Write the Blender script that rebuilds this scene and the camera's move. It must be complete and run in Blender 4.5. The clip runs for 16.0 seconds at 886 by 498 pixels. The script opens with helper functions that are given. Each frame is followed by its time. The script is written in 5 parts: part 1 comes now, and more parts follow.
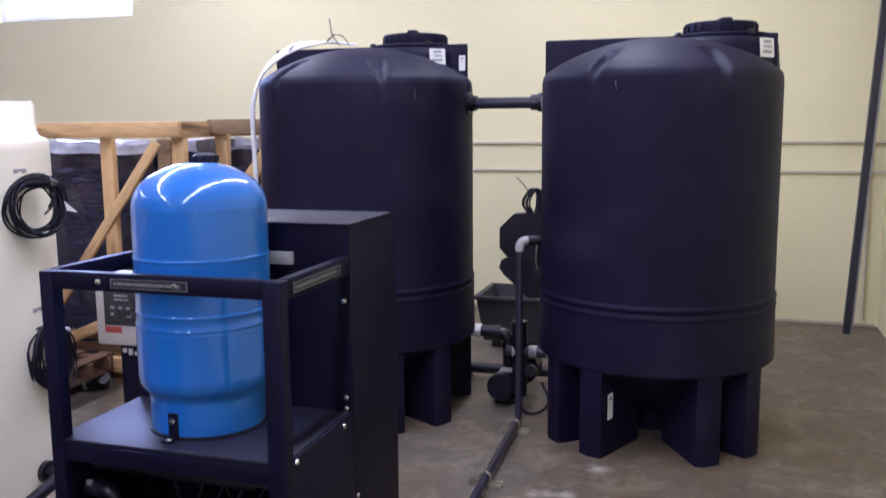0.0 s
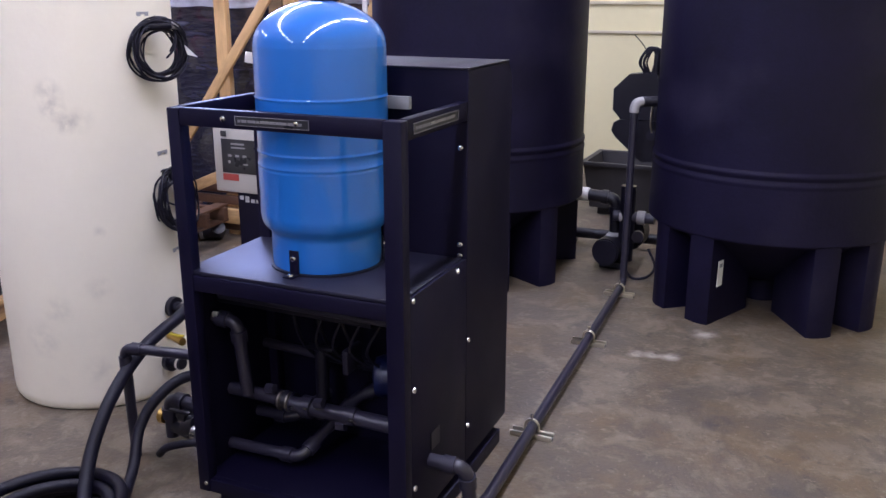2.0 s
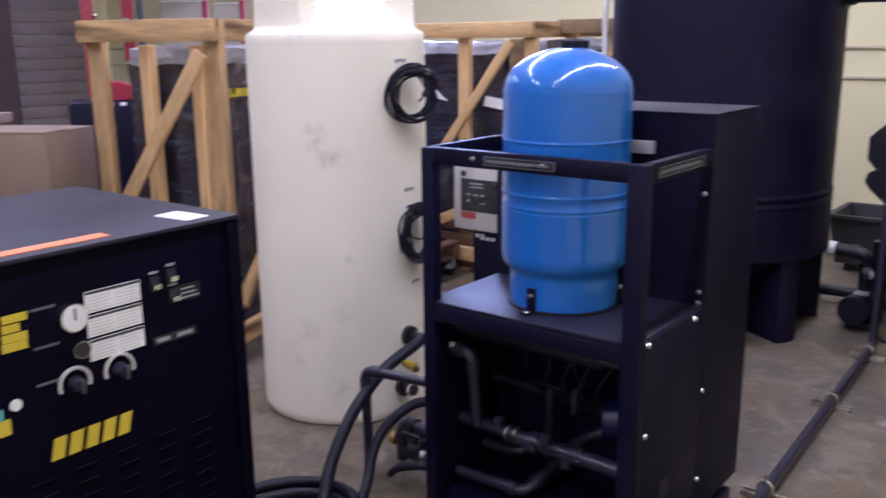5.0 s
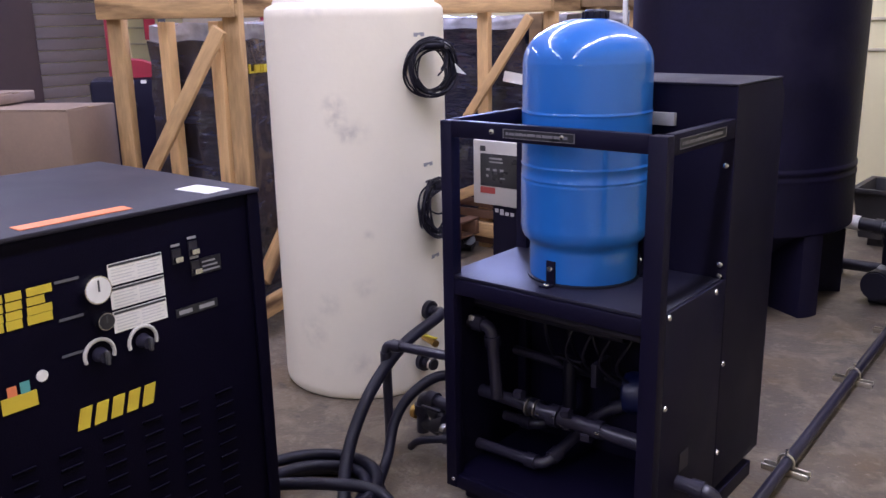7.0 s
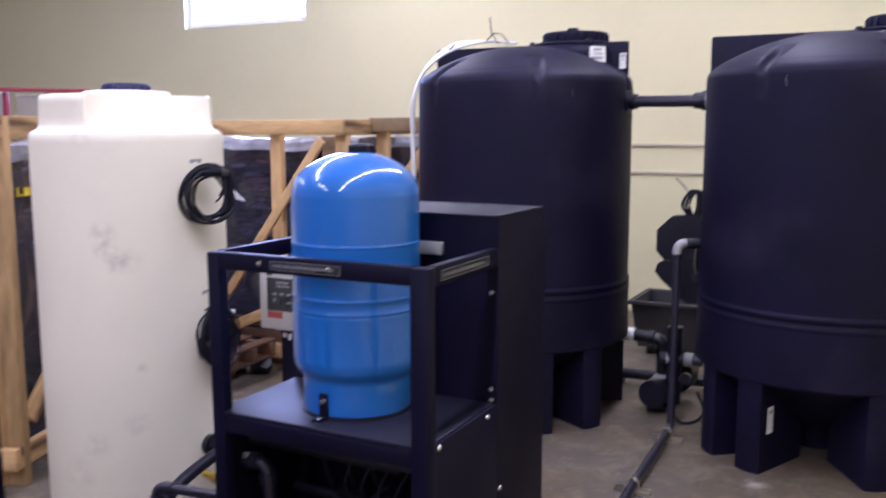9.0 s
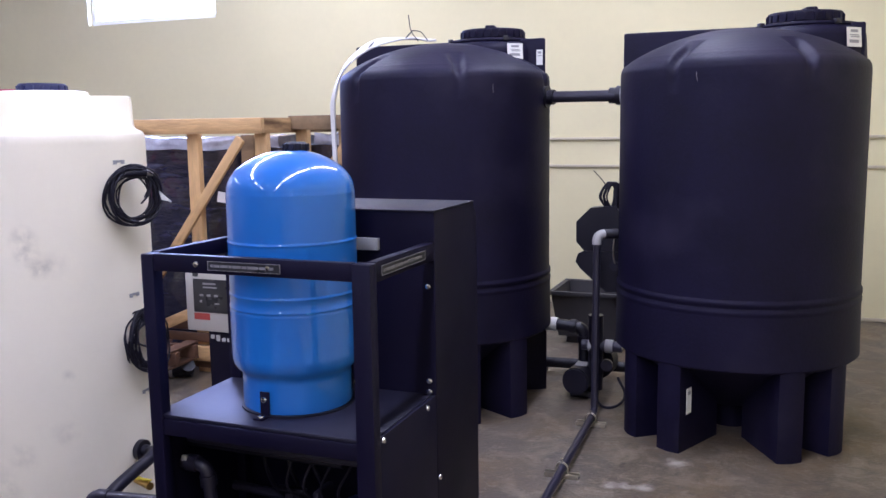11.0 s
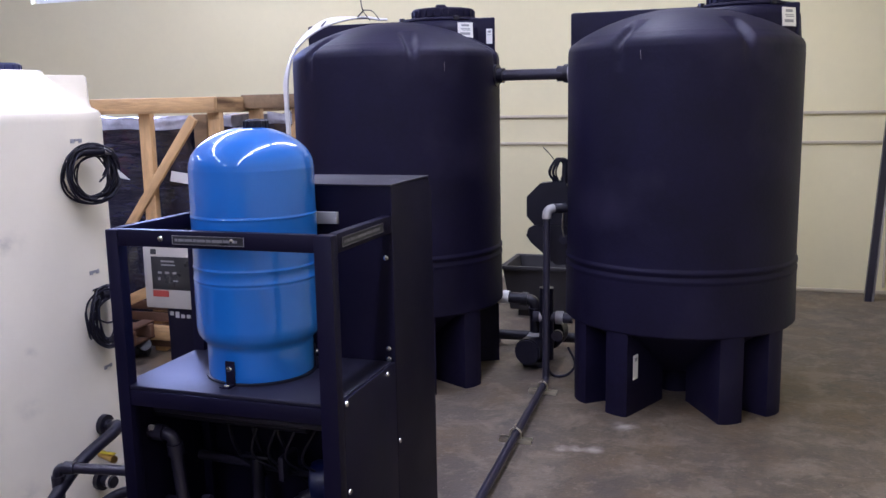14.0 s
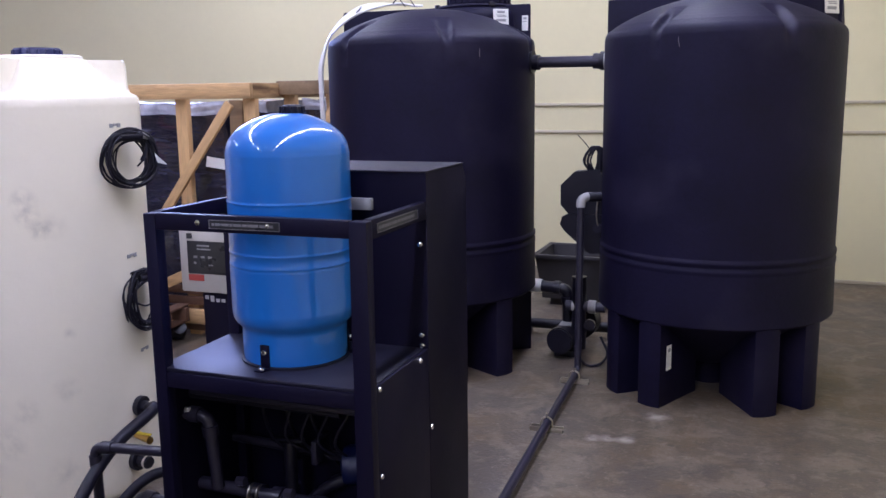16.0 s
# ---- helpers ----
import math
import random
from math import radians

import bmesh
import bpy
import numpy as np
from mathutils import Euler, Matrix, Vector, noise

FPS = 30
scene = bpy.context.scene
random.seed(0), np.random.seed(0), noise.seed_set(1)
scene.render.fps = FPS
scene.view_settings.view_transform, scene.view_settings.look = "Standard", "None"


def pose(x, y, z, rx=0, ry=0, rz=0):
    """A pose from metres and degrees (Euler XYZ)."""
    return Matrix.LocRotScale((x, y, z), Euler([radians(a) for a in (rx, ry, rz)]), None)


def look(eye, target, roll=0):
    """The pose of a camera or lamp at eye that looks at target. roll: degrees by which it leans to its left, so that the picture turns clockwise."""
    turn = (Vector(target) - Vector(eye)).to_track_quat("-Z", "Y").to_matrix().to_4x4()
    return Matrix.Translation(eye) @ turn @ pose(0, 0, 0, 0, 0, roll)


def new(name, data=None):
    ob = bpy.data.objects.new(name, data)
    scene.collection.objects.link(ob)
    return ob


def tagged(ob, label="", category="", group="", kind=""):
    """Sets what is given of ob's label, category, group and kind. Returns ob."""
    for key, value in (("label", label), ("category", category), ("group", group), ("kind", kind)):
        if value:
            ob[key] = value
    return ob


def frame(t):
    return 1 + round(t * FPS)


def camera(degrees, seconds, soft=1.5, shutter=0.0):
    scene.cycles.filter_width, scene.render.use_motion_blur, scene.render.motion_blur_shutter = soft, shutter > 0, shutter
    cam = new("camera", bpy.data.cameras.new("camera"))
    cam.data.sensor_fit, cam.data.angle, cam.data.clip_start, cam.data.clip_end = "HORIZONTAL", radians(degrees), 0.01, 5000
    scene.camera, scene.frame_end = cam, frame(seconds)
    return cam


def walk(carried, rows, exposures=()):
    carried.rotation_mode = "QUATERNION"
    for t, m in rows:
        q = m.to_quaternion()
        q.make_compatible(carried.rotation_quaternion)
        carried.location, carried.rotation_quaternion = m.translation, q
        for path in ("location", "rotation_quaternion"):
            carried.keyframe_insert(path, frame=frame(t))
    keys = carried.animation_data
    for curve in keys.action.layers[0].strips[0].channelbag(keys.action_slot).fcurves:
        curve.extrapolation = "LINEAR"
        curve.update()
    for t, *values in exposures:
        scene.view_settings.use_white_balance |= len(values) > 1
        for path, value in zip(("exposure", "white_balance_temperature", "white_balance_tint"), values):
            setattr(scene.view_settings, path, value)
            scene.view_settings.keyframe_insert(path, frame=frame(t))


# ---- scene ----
cam = camera(53.6, 16.0, soft=1.5, shutter=0.5)
PATH = [
    (0, (0.402, -0.045, 1.661), (-0.179, 1.847, 1.378), -0.5),
    (0.5, (0.391, -0.037, 1.637), (-0.202, 1.836, 1.262), -0.4),
    (1, (0.383, -0.042, 1.618), (-0.251, 1.802, 1.17), -0.2),
    (1.5, (0.359, -0.048, 1.586), (-0.362, 1.732, 1.025), 0.1),
    (2, (0.346, -0.057, 1.583), (-0.422, 1.702, 1.019), -0.0),
    (2.5, (0.348, -0.061, 1.586), (-0.434, 1.692, 1.024), -0.2),
    (3, (0.347, -0.072, 1.58), (-0.478, 1.656, 1.003), -0.6),
    (3.5, (0.344, -0.077, 1.58), (-0.527, 1.624, 0.991), -0.6),
    (4, (0.345, -0.088, 1.579), (-0.618, 1.571, 1.013), -1.1),
    (4.5, (0.345, -0.107, 1.589), (-0.711, 1.526, 1.123), -0.6),
    (5, (0.325, -0.131, 1.586), (-0.879, 1.396, 1.12), -0.6),
    (5.2, (0.32, -0.136, 1.586), (-0.93, 1.35, 1.105), -0.5),
    (7.3, (0.331, -0.134, 1.57), (-0.891, 1.363, 1.054), -1.3),
    (7.5, (0.335, -0.128, 1.574), (-0.824, 1.429, 1.09), -1.4),
    (8, (0.364, -0.111, 1.593), (-0.712, 1.517, 1.155), -0.9),
    (8.5, (0.394, -0.084, 1.61), (-0.623, 1.596, 1.229), -0.7),
    (9, (0.424, -0.035, 1.623), (-0.488, 1.724, 1.353), -0.1),
    (9.2, (0.443, -0.009, 1.621), (-0.43, 1.776, 1.386), -0.3),
    (11.3, (0.361, -0.158, 1.626), (-0.367, 1.683, 1.343), -0.8),
    (11.5, (0.353, -0.196, 1.618), (-0.385, 1.642, 1.343), -0.8),
    (12, (0.357, -0.238, 1.615), (-0.449, 1.563, 1.285), -2.8),
    (12.5, (0.379, -0.248, 1.618), (-0.417, 1.56, 1.302), -1.4),
    (13, (0.401, -0.228, 1.616), (-0.319, 1.611, 1.297), -1.1),
    (13.5, (0.407, -0.225, 1.626), (-0.223, 1.646, 1.306), -1.2),
    (14, (0.403, -0.222, 1.618), (-0.221, 1.65, 1.291), -1.1),
    (14.5, (0.4, -0.223, 1.619), (-0.252, 1.638, 1.286), -0.9),
    (15, (0.402, -0.225, 1.614), (-0.273, 1.627, 1.276), -0.8),
    (15.5, (0.4, -0.228, 1.612), (-0.275, 1.619, 1.25), -0.7),
    (16, (0.393, -0.222, 1.615), (-0.297, 1.622, 1.262), -0.8),
]
walk(cam, [(t, look(eye, target, roll)) for t, eye, target, roll in PATH],
     exposures=[(0.0, 0.15, 5200, 29), (1.5, 0.23, 5250, 30), (3.5, 0.29, 5350, 30), (4.4, 0.34, 5350, 30), (5.0, 0.04, 5250, 31), (7.5, 0.09, 5380, 34), (8.5, 0.20, 5400, 33), (9.0, 0.11, 5280, 32),
                (9.2, 0.12, 5250, 31), (11.5, 0.17, 5150, 30), (12.5, 0.11, 5150, 30), (14.5, -0.03, 5120, 31), (16.0, -0.04, 5120, 31)])

# ---- world, lamps, exposure ----
world = bpy.data.worlds.new("sky")
scene.world = world
world.use_nodes = True
wn = world.node_tree
sky = wn.nodes.new("ShaderNodeTexSky")
sky.sky_type, sky.sun_disc = "NISHITA", False
sky.sun_elevation, sky.sun_rotation = radians(40), radians(200)
wn.links.new(sky.outputs[0], wn.nodes["Background"].inputs[0])
wn.nodes["Background"].inputs[1].default_value = 0.1


def area_lamp(name, x, y, z, sx, sy, power, colour, rx=0.0, ry=0.0, rz=0.0):
    data = bpy.data.lights.new(name, "AREA")
    data.shape, data.size, data.size_y, data.energy, data.color = "RECTANGLE", sx, sy, power, colour
    ob = new(name, data)
    ob.matrix_world = pose(x, y, z, rx, ry, rz)
    return ob


LAMPS = [(-3.6, -1.8), (-3.6, 2.2), (-0.4, -2.4), (-0.4, 1.4), (-0.4, 5.0), (-3.6, 5.4), (-8.0, 2.4), (-3.6, -5.4), (-0.4, -6.0)]
LAMP_Z = 4.3
for lx, ly in LAMPS:
    area_lamp("strip_lamp", lx, ly, LAMP_Z - 0.1, 0.17, 3.3, 64, (1.0, 0.98, 0.95))
area_lamp("window_daylight", -5.98, 7.66, 3.35, 1.6, 1.1, 150, (0.50, 0.60, 1.0), 90, 0, 180)

# ---- materials ----


def material(name, colour, rough=0.6, metal=0.0, vary=0.25, scale=6.0, fine=60.0, bump=0.1, bump_scale=80.0, spec=0.5, coat=0.0, stretch=(1, 1, 1), dirt_glint=None, dirt_glint_at=0.62, per_object=0.0):
    """A surface with broad blotches, fine grain, relief and optional patches of grime or painted glints."""
    m = bpy.data.materials.new(name)
    m.use_nodes = True
    nt = m.node_tree
    b = nt.nodes["Principled BSDF"]
    tc = nt.nodes.new("ShaderNodeTexCoord")
    mp = nt.nodes.new("ShaderNodeMapping")
    mp.inputs["Scale"].default_value = stretch
    nt.links.new(tc.outputs["Object"], mp.inputs[0])

    def noise_node(s, detail=5.0):
        n = nt.nodes.new("ShaderNodeTexNoise")
        n.inputs["Scale"].default_value, n.inputs["Detail"].default_value = s, detail
        nt.links.new(mp.outputs[0], n.inputs["Vector"])
        return n

    broad, grain = noise_node(scale), noise_node(fine)
    mix = nt.nodes.new("ShaderNodeMix")
    mix.data_type, mix.blend_type = "RGBA", "MIX"
    lo = [c * (1 - vary) for c in colour]
    hi = [min(1.0, c * (1 + vary)) for c in colour]
    mix.inputs["A"].default_value, mix.inputs["B"].default_value = (*lo, 1), (*hi, 1)
    add = nt.nodes.new("ShaderNodeMath")
    add.operation = "MULTIPLY_ADD"
    nt.links.new(grain.outputs[0], add.inputs[0])
    add.inputs[1].default_value = 0.5
    sub = nt.nodes.new("ShaderNodeMath")
    sub.operation = "MULTIPLY_ADD"
    nt.links.new(broad.outputs[0], sub.inputs[0])
    sub.inputs[1].default_value, sub.inputs[2].default_value = 1.4, -0.45
    nt.links.new(sub.outputs[0], add.inputs[2])
    last = add.outputs[0]
    if per_object:
        info = nt.nodes.new("ShaderNodeObjectInfo")
        pa = nt.nodes.new("ShaderNodeMath")
        pa.operation = "MULTIPLY_ADD"
        nt.links.new(info.outputs["Random"], pa.inputs[0])
        pa.inputs[1].default_value = per_object
        nt.links.new(last, pa.inputs[2])
        last = pa.outputs[0]
    nt.links.new(last, mix.inputs["Factor"])
    out = mix.outputs["Result"]
    if dirt_glint:
        spots = noise_node(scale * 0.7, 8.0)
        ramp = nt.nodes.new("ShaderNodeMapRange")
        ramp.inputs[1].default_value, ramp.inputs[2].default_value = dirt_glint_at, dirt_glint_at + 0.12
        nt.links.new(spots.outputs[0], ramp.inputs[0])
        dm = nt.nodes.new("ShaderNodeMix")
        dm.data_type = "RGBA"
        nt.links.new(ramp.outputs[0], dm.inputs["Factor"])
        nt.links.new(out, dm.inputs["A"])
        dm.inputs["B"].default_value = (*dirt_glint, 1)
        out = dm.outputs["Result"]
    nt.links.new(out, b.inputs["Base Color"])
    rr = nt.nodes.new("ShaderNodeMapRange")
    rr.inputs[3].default_value, rr.inputs[4].default_value = max(0.02, rough - 0.1), min(1.0, rough + 0.1)
    nt.links.new(broad.outputs[0], rr.inputs[0])
    nt.links.new(rr.outputs[0], b.inputs["Roughness"])
    b.inputs["Metallic"].default_value = metal
    b.inputs["Specular IOR Level"].default_value = spec
    b.inputs["Coat Weight"].default_value = coat
    b.inputs["Coat Roughness"].default_value = 0.025
    if bump:
        bn = nt.nodes.new("ShaderNodeBump")
        bn.inputs["Strength"].default_value, bn.inputs["Distance"].default_value = bump, 0.01
        rel = noise_node(bump_scale, 3.0)
        nt.links.new(rel.outputs[0], bn.inputs["Height"])
        nt.links.new(bn.outputs[0], b.inputs["Normal"])
    return m


def glowing(name, colour, strength):
    m = bpy.data.materials.new(name)
    m.use_nodes = True
    b = m.node_tree.nodes["Principled BSDF"]
    b.inputs["Base Color"].default_value = (*colour, 1)
    b.inputs["Emission Color"].default_value = (*colour, 1)
    b.inputs["Emission Strength"].default_value = strength
    return m


OIL, PALE, RUST = (0.045, 0.045, 0.05), (0.40, 0.37, 0.31), (0.10, 0.03, 0.018)
STAINS = ((0.10, 3.13, 0.085, OIL), (-0.33, 3.68, 0.055, PALE), (-0.26, 3.70, 0.05, PALE), (-0.18, 3.71, 0.06, PALE), (-0.07, 4.05, 0.08, PALE), (0.34, 2.71, 0.05, OIL))


def concrete():
    """Old concrete: grey and ochre patches, pale scuffs, dark spots."""
    m = material("stained_concrete", (0.115, 0.091, 0.063), 0.5, 0, 0.32, 7.0, 60, 0.3, 55, 0.4)
    nt = m.node_tree
    b = nt.nodes["Principled BSDF"]
    out = b.inputs["Base Color"].links[0].from_socket
    tc = nt.nodes.new("ShaderNodeTexCoord")
    for scale, lo, hi, colour, amount, seed in ((1.9, 0.43, 0.60, (0.150, 0.100, 0.047), 0.6, 3.0), (1.0, 0.46, 0.62, (0.088, 0.080, 0.076), 0.55, 41.0), (3.6, 0.48, 0.62, (0.074, 0.063, 0.054), 0.5, 11.0),
                                                (5.5, 0.49, 0.61, (0.200, 0.168, 0.120), 0.65, 7.0), (13.0, 0.56, 0.66, (0.235, 0.205, 0.150), 0.5, 19.0), (18.0, 0.57, 0.66, (0.060, 0.050, 0.043), 0.45, 23.0),
                                                (5.0, 0.62, 0.68, (0.050, 0.043, 0.038), 0.5, 31.0), (42.0, 0.60, 0.67, (0.28, 0.245, 0.19), 0.5, 53.0)):
        mp = nt.nodes.new("ShaderNodeMapping")
        mp.inputs["Location"].default_value = (seed, seed * 0.7, 0)
        nt.links.new(tc.outputs["Object"], mp.inputs[0])
        n = nt.nodes.new("ShaderNodeTexNoise")
        n.inputs["Scale"].default_value, n.inputs["Detail"].default_value, n.inputs["Roughness"].default_value = scale, 9.0, 0.66
        n.inputs["Distortion"].default_value = 0.5
        nt.links.new(mp.outputs[0], n.inputs["Vector"])
        r = nt.nodes.new("ShaderNodeMapRange")
        r.inputs[1].default_value, r.inputs[2].default_value, r.inputs[4].default_value = lo, hi, amount
        nt.links.new(n.outputs[0], r.inputs[0])
        mx = nt.nodes.new("ShaderNodeMix")
        mx.data_type = "RGBA"
        nt.links.new(r.outputs[0], mx.inputs["Factor"])
        nt.links.new(out, mx.inputs["A"])
        mx.inputs["B"].default_value = (*colour, 1)
        out = mx.outputs["Result"]
    rag = nt.nodes.new("ShaderNodeTexNoise")
    rag.inputs["Scale"].default_value, rag.inputs["Detail"].default_value = 14.0, 5.0
    nt.links.new(tc.outputs["Object"], rag.inputs["Vector"])
    for x, y, rad, colour in STAINS:
        d = nt.nodes.new("ShaderNodeVectorMath")
        d.operation = "DISTANCE"
        nt.links.new(tc.outputs["Object"], d.inputs[0])
        d.inputs[1].default_value = (x, y, 0)
        near = nt.nodes.new("ShaderNodeMapRange")
        near.inputs[1].default_value, near.inputs[2].default_value, near.inputs[3].default_value, near.inputs[4].default_value = rad * 0.3, rad, 1.0, 0.0
        nt.links.new(d.outputs["Value"], near.inputs[0])
        g = nt.nodes.new("ShaderNodeMapRange")
        g.inputs[1].default_value, g.inputs[2].default_value, g.inputs[4].default_value = 0.35, 0.6, 0.85
        nt.links.new(rag.outputs[0], g.inputs[0])
        f = nt.nodes.new("ShaderNodeMath")
        f.operation = "MULTIPLY"
        nt.links.new(near.outputs[0], f.inputs[0])
        nt.links.new(g.outputs[0], f.inputs[1])
        mx = nt.nodes.new("ShaderNodeMix")
        mx.data_type = "RGBA"
        nt.links.new(f.outputs[0], mx.inputs["Factor"])
        nt.links.new(out, mx.inputs["A"])
        mx.inputs["B"].default_value = (*colour, 1)
        out = mx.outputs["Result"]
    nt.links.new(out, b.inputs["Base Color"])
    return m


def smudged_white():
    """White plastic with a few soft grey smudges of their own shape."""
    m = material("white_polyethylene", (0.855, 0.795, 0.645), 0.42, 0, 0.03, 2.5, 30, 0.05, 50, 0.4, dirt_glint=(0.70, 0.645, 0.55), dirt_glint_at=0.66)
    nt = m.node_tree
    b = nt.nodes["Principled BSDF"]
    out = b.inputs["Base Color"].links[0].from_socket
    tc = nt.nodes.new("ShaderNodeTexCoord")
    n = nt.nodes.new("ShaderNodeTexNoise")
    n.inputs["Scale"].default_value, n.inputs["Detail"].default_value = 26.0, 5.0
    nt.links.new(tc.outputs["Object"], n.inputs["Vector"])
    for ang, z, rad, amount in ((-60, 1.235, 0.062, 1.0), (-59, 1.18, 0.055, 1.0), (-53, 1.125, 0.045, 1.0), (-49, 1.14, 0.03, 0.8), (-45, 1.14, 0.06, 0.4), (-70, 1.60, 0.05, 0.6),
                                (-42, 0.72, 0.03, 0.6), (-46, 0.50, 0.06, 0.5), (-70, 0.42, 0.07, 0.6), (-82, 0.30, 0.09, 0.6), (-50, 0.16, 0.08, 0.5), (-78, 1.70, 0.06, 0.7)):
        d = nt.nodes.new("ShaderNodeVectorMath")
        d.operation = "DISTANCE"
        nt.links.new(tc.outputs["Object"], d.inputs[0])
        d.inputs[1].default_value = (0.372 * math.cos(radians(ang)), 0.372 * math.sin(radians(ang)), z)
        near = nt.nodes.new("ShaderNodeMapRange")
        near.inputs[1].default_value, near.inputs[2].default_value, near.inputs[3].default_value, near.inputs[4].default_value = 0.0, rad, 1.0, 0.0
        nt.links.new(d.outputs["Value"], near.inputs[0])
        g = nt.nodes.new("ShaderNodeMapRange")
        g.inputs[1].default_value, g.inputs[2].default_value, g.inputs[4].default_value = 0.36, 0.68, 0.46 * amount
        nt.links.new(n.outputs[0], g.inputs[0])
        f = nt.nodes.new("ShaderNodeMath")
        f.operation = "MULTIPLY"
        nt.links.new(near.outputs[0], f.inputs[0])
        nt.links.new(g.outputs[0], f.inputs[1])
        mx = nt.nodes.new("ShaderNodeMix")
        mx.data_type = "RGBA"
        nt.links.new(f.outputs[0], mx.inputs["Factor"])
        nt.links.new(out, mx.inputs["A"])
        mx.inputs["B"].default_value = (0.20, 0.18, 0.16, 1)
        out = mx.outputs["Result"]
    nt.links.new(out, b.inputs["Base Color"])
    return m


M_FLOOR = concrete()
M_WALL = material("cream_wall_paint", (0.76, 0.70, 0.425), 0.7, 0, 0.05, 0.7, 20, 0.05, 30, 0.3)
M_WALLTRIM = material("cream_trim_paint", (0.56, 0.50, 0.36), 0.6, 0, 0.08, 3, 30, 0.05)
M_CEIL = material("ceiling_paint", (0.62, 0.58, 0.5), 0.8, 0, 0.08, 0.6, 10, 0.1)
M_SIDING = material("brown_siding", (0.24, 0.19, 0.18), 0.6, 0, 0.12, 2, 30, 0.05)
M_DARKDOOR = material("dark_brown_door", (0.12, 0.08, 0.08), 0.6, 0, 0.12, 2, 30, 0.05)
M_POLY = material("black_polyethylene", (0.0060, 0.0045, 0.0205), 0.58, 0, 0.5, 2.5, 40, 0.10, 60, 0.19, dirt_glint=(0.0150, 0.0125, 0.032), dirt_glint_at=0.55)
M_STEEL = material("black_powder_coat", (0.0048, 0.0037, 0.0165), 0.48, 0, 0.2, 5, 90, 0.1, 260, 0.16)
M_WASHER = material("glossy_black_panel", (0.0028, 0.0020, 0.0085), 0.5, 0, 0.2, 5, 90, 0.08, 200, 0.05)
M_SHELF = material("black_sheet_steel", (0.0065, 0.0058, 0.019), 0.52, 0, 0.2, 4, 90, 0.06, 260, 0.42)
# Paler than the black on the sides; covers cabinet top and washer top.
M_TOP = material("paler_black_steel_top", (0.0125, 0.0105, 0.0225), 0.5, 0, 0.3, 4, 90, 0.06, 260, 0.4)
M_FAINT = material("faint_grey_lettering", (0.10, 0.10, 0.115), 0.6, 0, 0.1, 10, 60, 0.0)
M_GREYSHEET = material("dull_grey_sheet", (0.37, 0.335, 0.27), 0.6, 0, 0.12, 3, 50, 0.03)
M_BLUE = material("blue_enamel", (0.021, 0.133, 0.475), 0.36, 0, 0.05, 3, 40, 0.006, 60, 0.2, coat=0.85)
M_WHITE = smudged_white()
M_SCUFF = material("grey_scuff", (0.20, 0.185, 0.18), 0.6, 0, 0.3, 20, 80, 0.05)
M_RUBBER = material("black_rubber", (0.0060, 0.0052, 0.0145), 0.5, 0, 0.3, 12, 90, 0.1, 150, 0.35)
M_PVC = material("dark_grey_pvc", (0.021, 0.019, 0.034), 0.34, 0, 0.2, 8, 60, 0.03, 80)
M_PVC_DK = material("black_pvc", (0.0060, 0.0053, 0.0125), 0.4, 0, 0.2, 8, 60, 0.03, 80)
M_PVC_LT = material("light_grey_pvc", (0.34, 0.33, 0.33), 0.4, 0, 0.15, 12, 60, 0.03)
M_WHITEPVC = material("white_tubing", (0.78, 0.77, 0.75), 0.35, 0, 0.06, 8, 50, 0.02)
M_ZINC = material("zinc_plated_steel", (0.62, 0.58, 0.48), 0.32, 1.0, 0.15, 12, 90, 0.05)
M_BRASS = material("brass", (0.55, 0.36, 0.10), 0.35, 1.0, 0.2, 15, 70, 0.05)
M_BOLT = material("bright_bolt", (0.80, 0.80, 0.80), 0.22, 1.0, 0.1, 40, 120, 0.0)
M_WOOD = material("pine_lumber", (0.42, 0.270, 0.120), 0.65, 0, 0.6, 9, 70, 0.3, 70, 0.3, stretch=(1, 1, 0.18), dirt_glint=(0.135, 0.075, 0.034), dirt_glint_at=0.56, per_object=0.5)
# Weathered rails; also the colour of a post that stands in shade.
M_WOODDK = material("weathered_shaded_wood", (0.25, 0.17, 0.09), 0.7, 0, 0.35, 7, 60, 0.25, 70, 0.3, stretch=(0.2, 1, 1), dirt_glint=(0.10, 0.07, 0.04), dirt_glint_at=0.55)
# Base colour darkened for the shade low by the crates, plus grime.
M_PALLET = material("shaded_grimy_pallet_wood", (0.105, 0.056, 0.034), 0.75, 0, 0.35, 7, 60, 0.25, 70, 0.3, dirt_glint=(0.07, 0.045, 0.03), dirt_glint_at=0.55, per_object=0.4)
# The pale blue-grey patches are painted highlights on the crinkled wrap.
M_WRAP = material("black_stretch_wrap", (0.022, 0.022, 0.042), 0.24, 0, 0.6, 5.0, 40, 1.0, 9, 0.8, coat=0.7, stretch=(1.0, 1.0, 4.0), dirt_glint=(0.115, 0.12, 0.175), dirt_glint_at=0.60)
# Pale blue base imitates sky glare on the clear film.
M_CLEAR = material("clear_film_glare_top", (0.42, 0.44, 0.52), 0.22, 0, 0.4, 9, 30, 0.9, 16, 0.7, coat=0.4)
M_PAPER = material("white_paper", (0.80, 0.79, 0.76), 0.6, 0, 0.04, 10, 60, 0.02)
M_INK = material("printed_grey", (0.30, 0.30, 0.31), 0.6, 0, 0.1, 10, 60, 0.0)
M_INKLT = material("faint_print", (0.60, 0.60, 0.61), 0.6, 0, 0.1, 10, 60, 0.0)
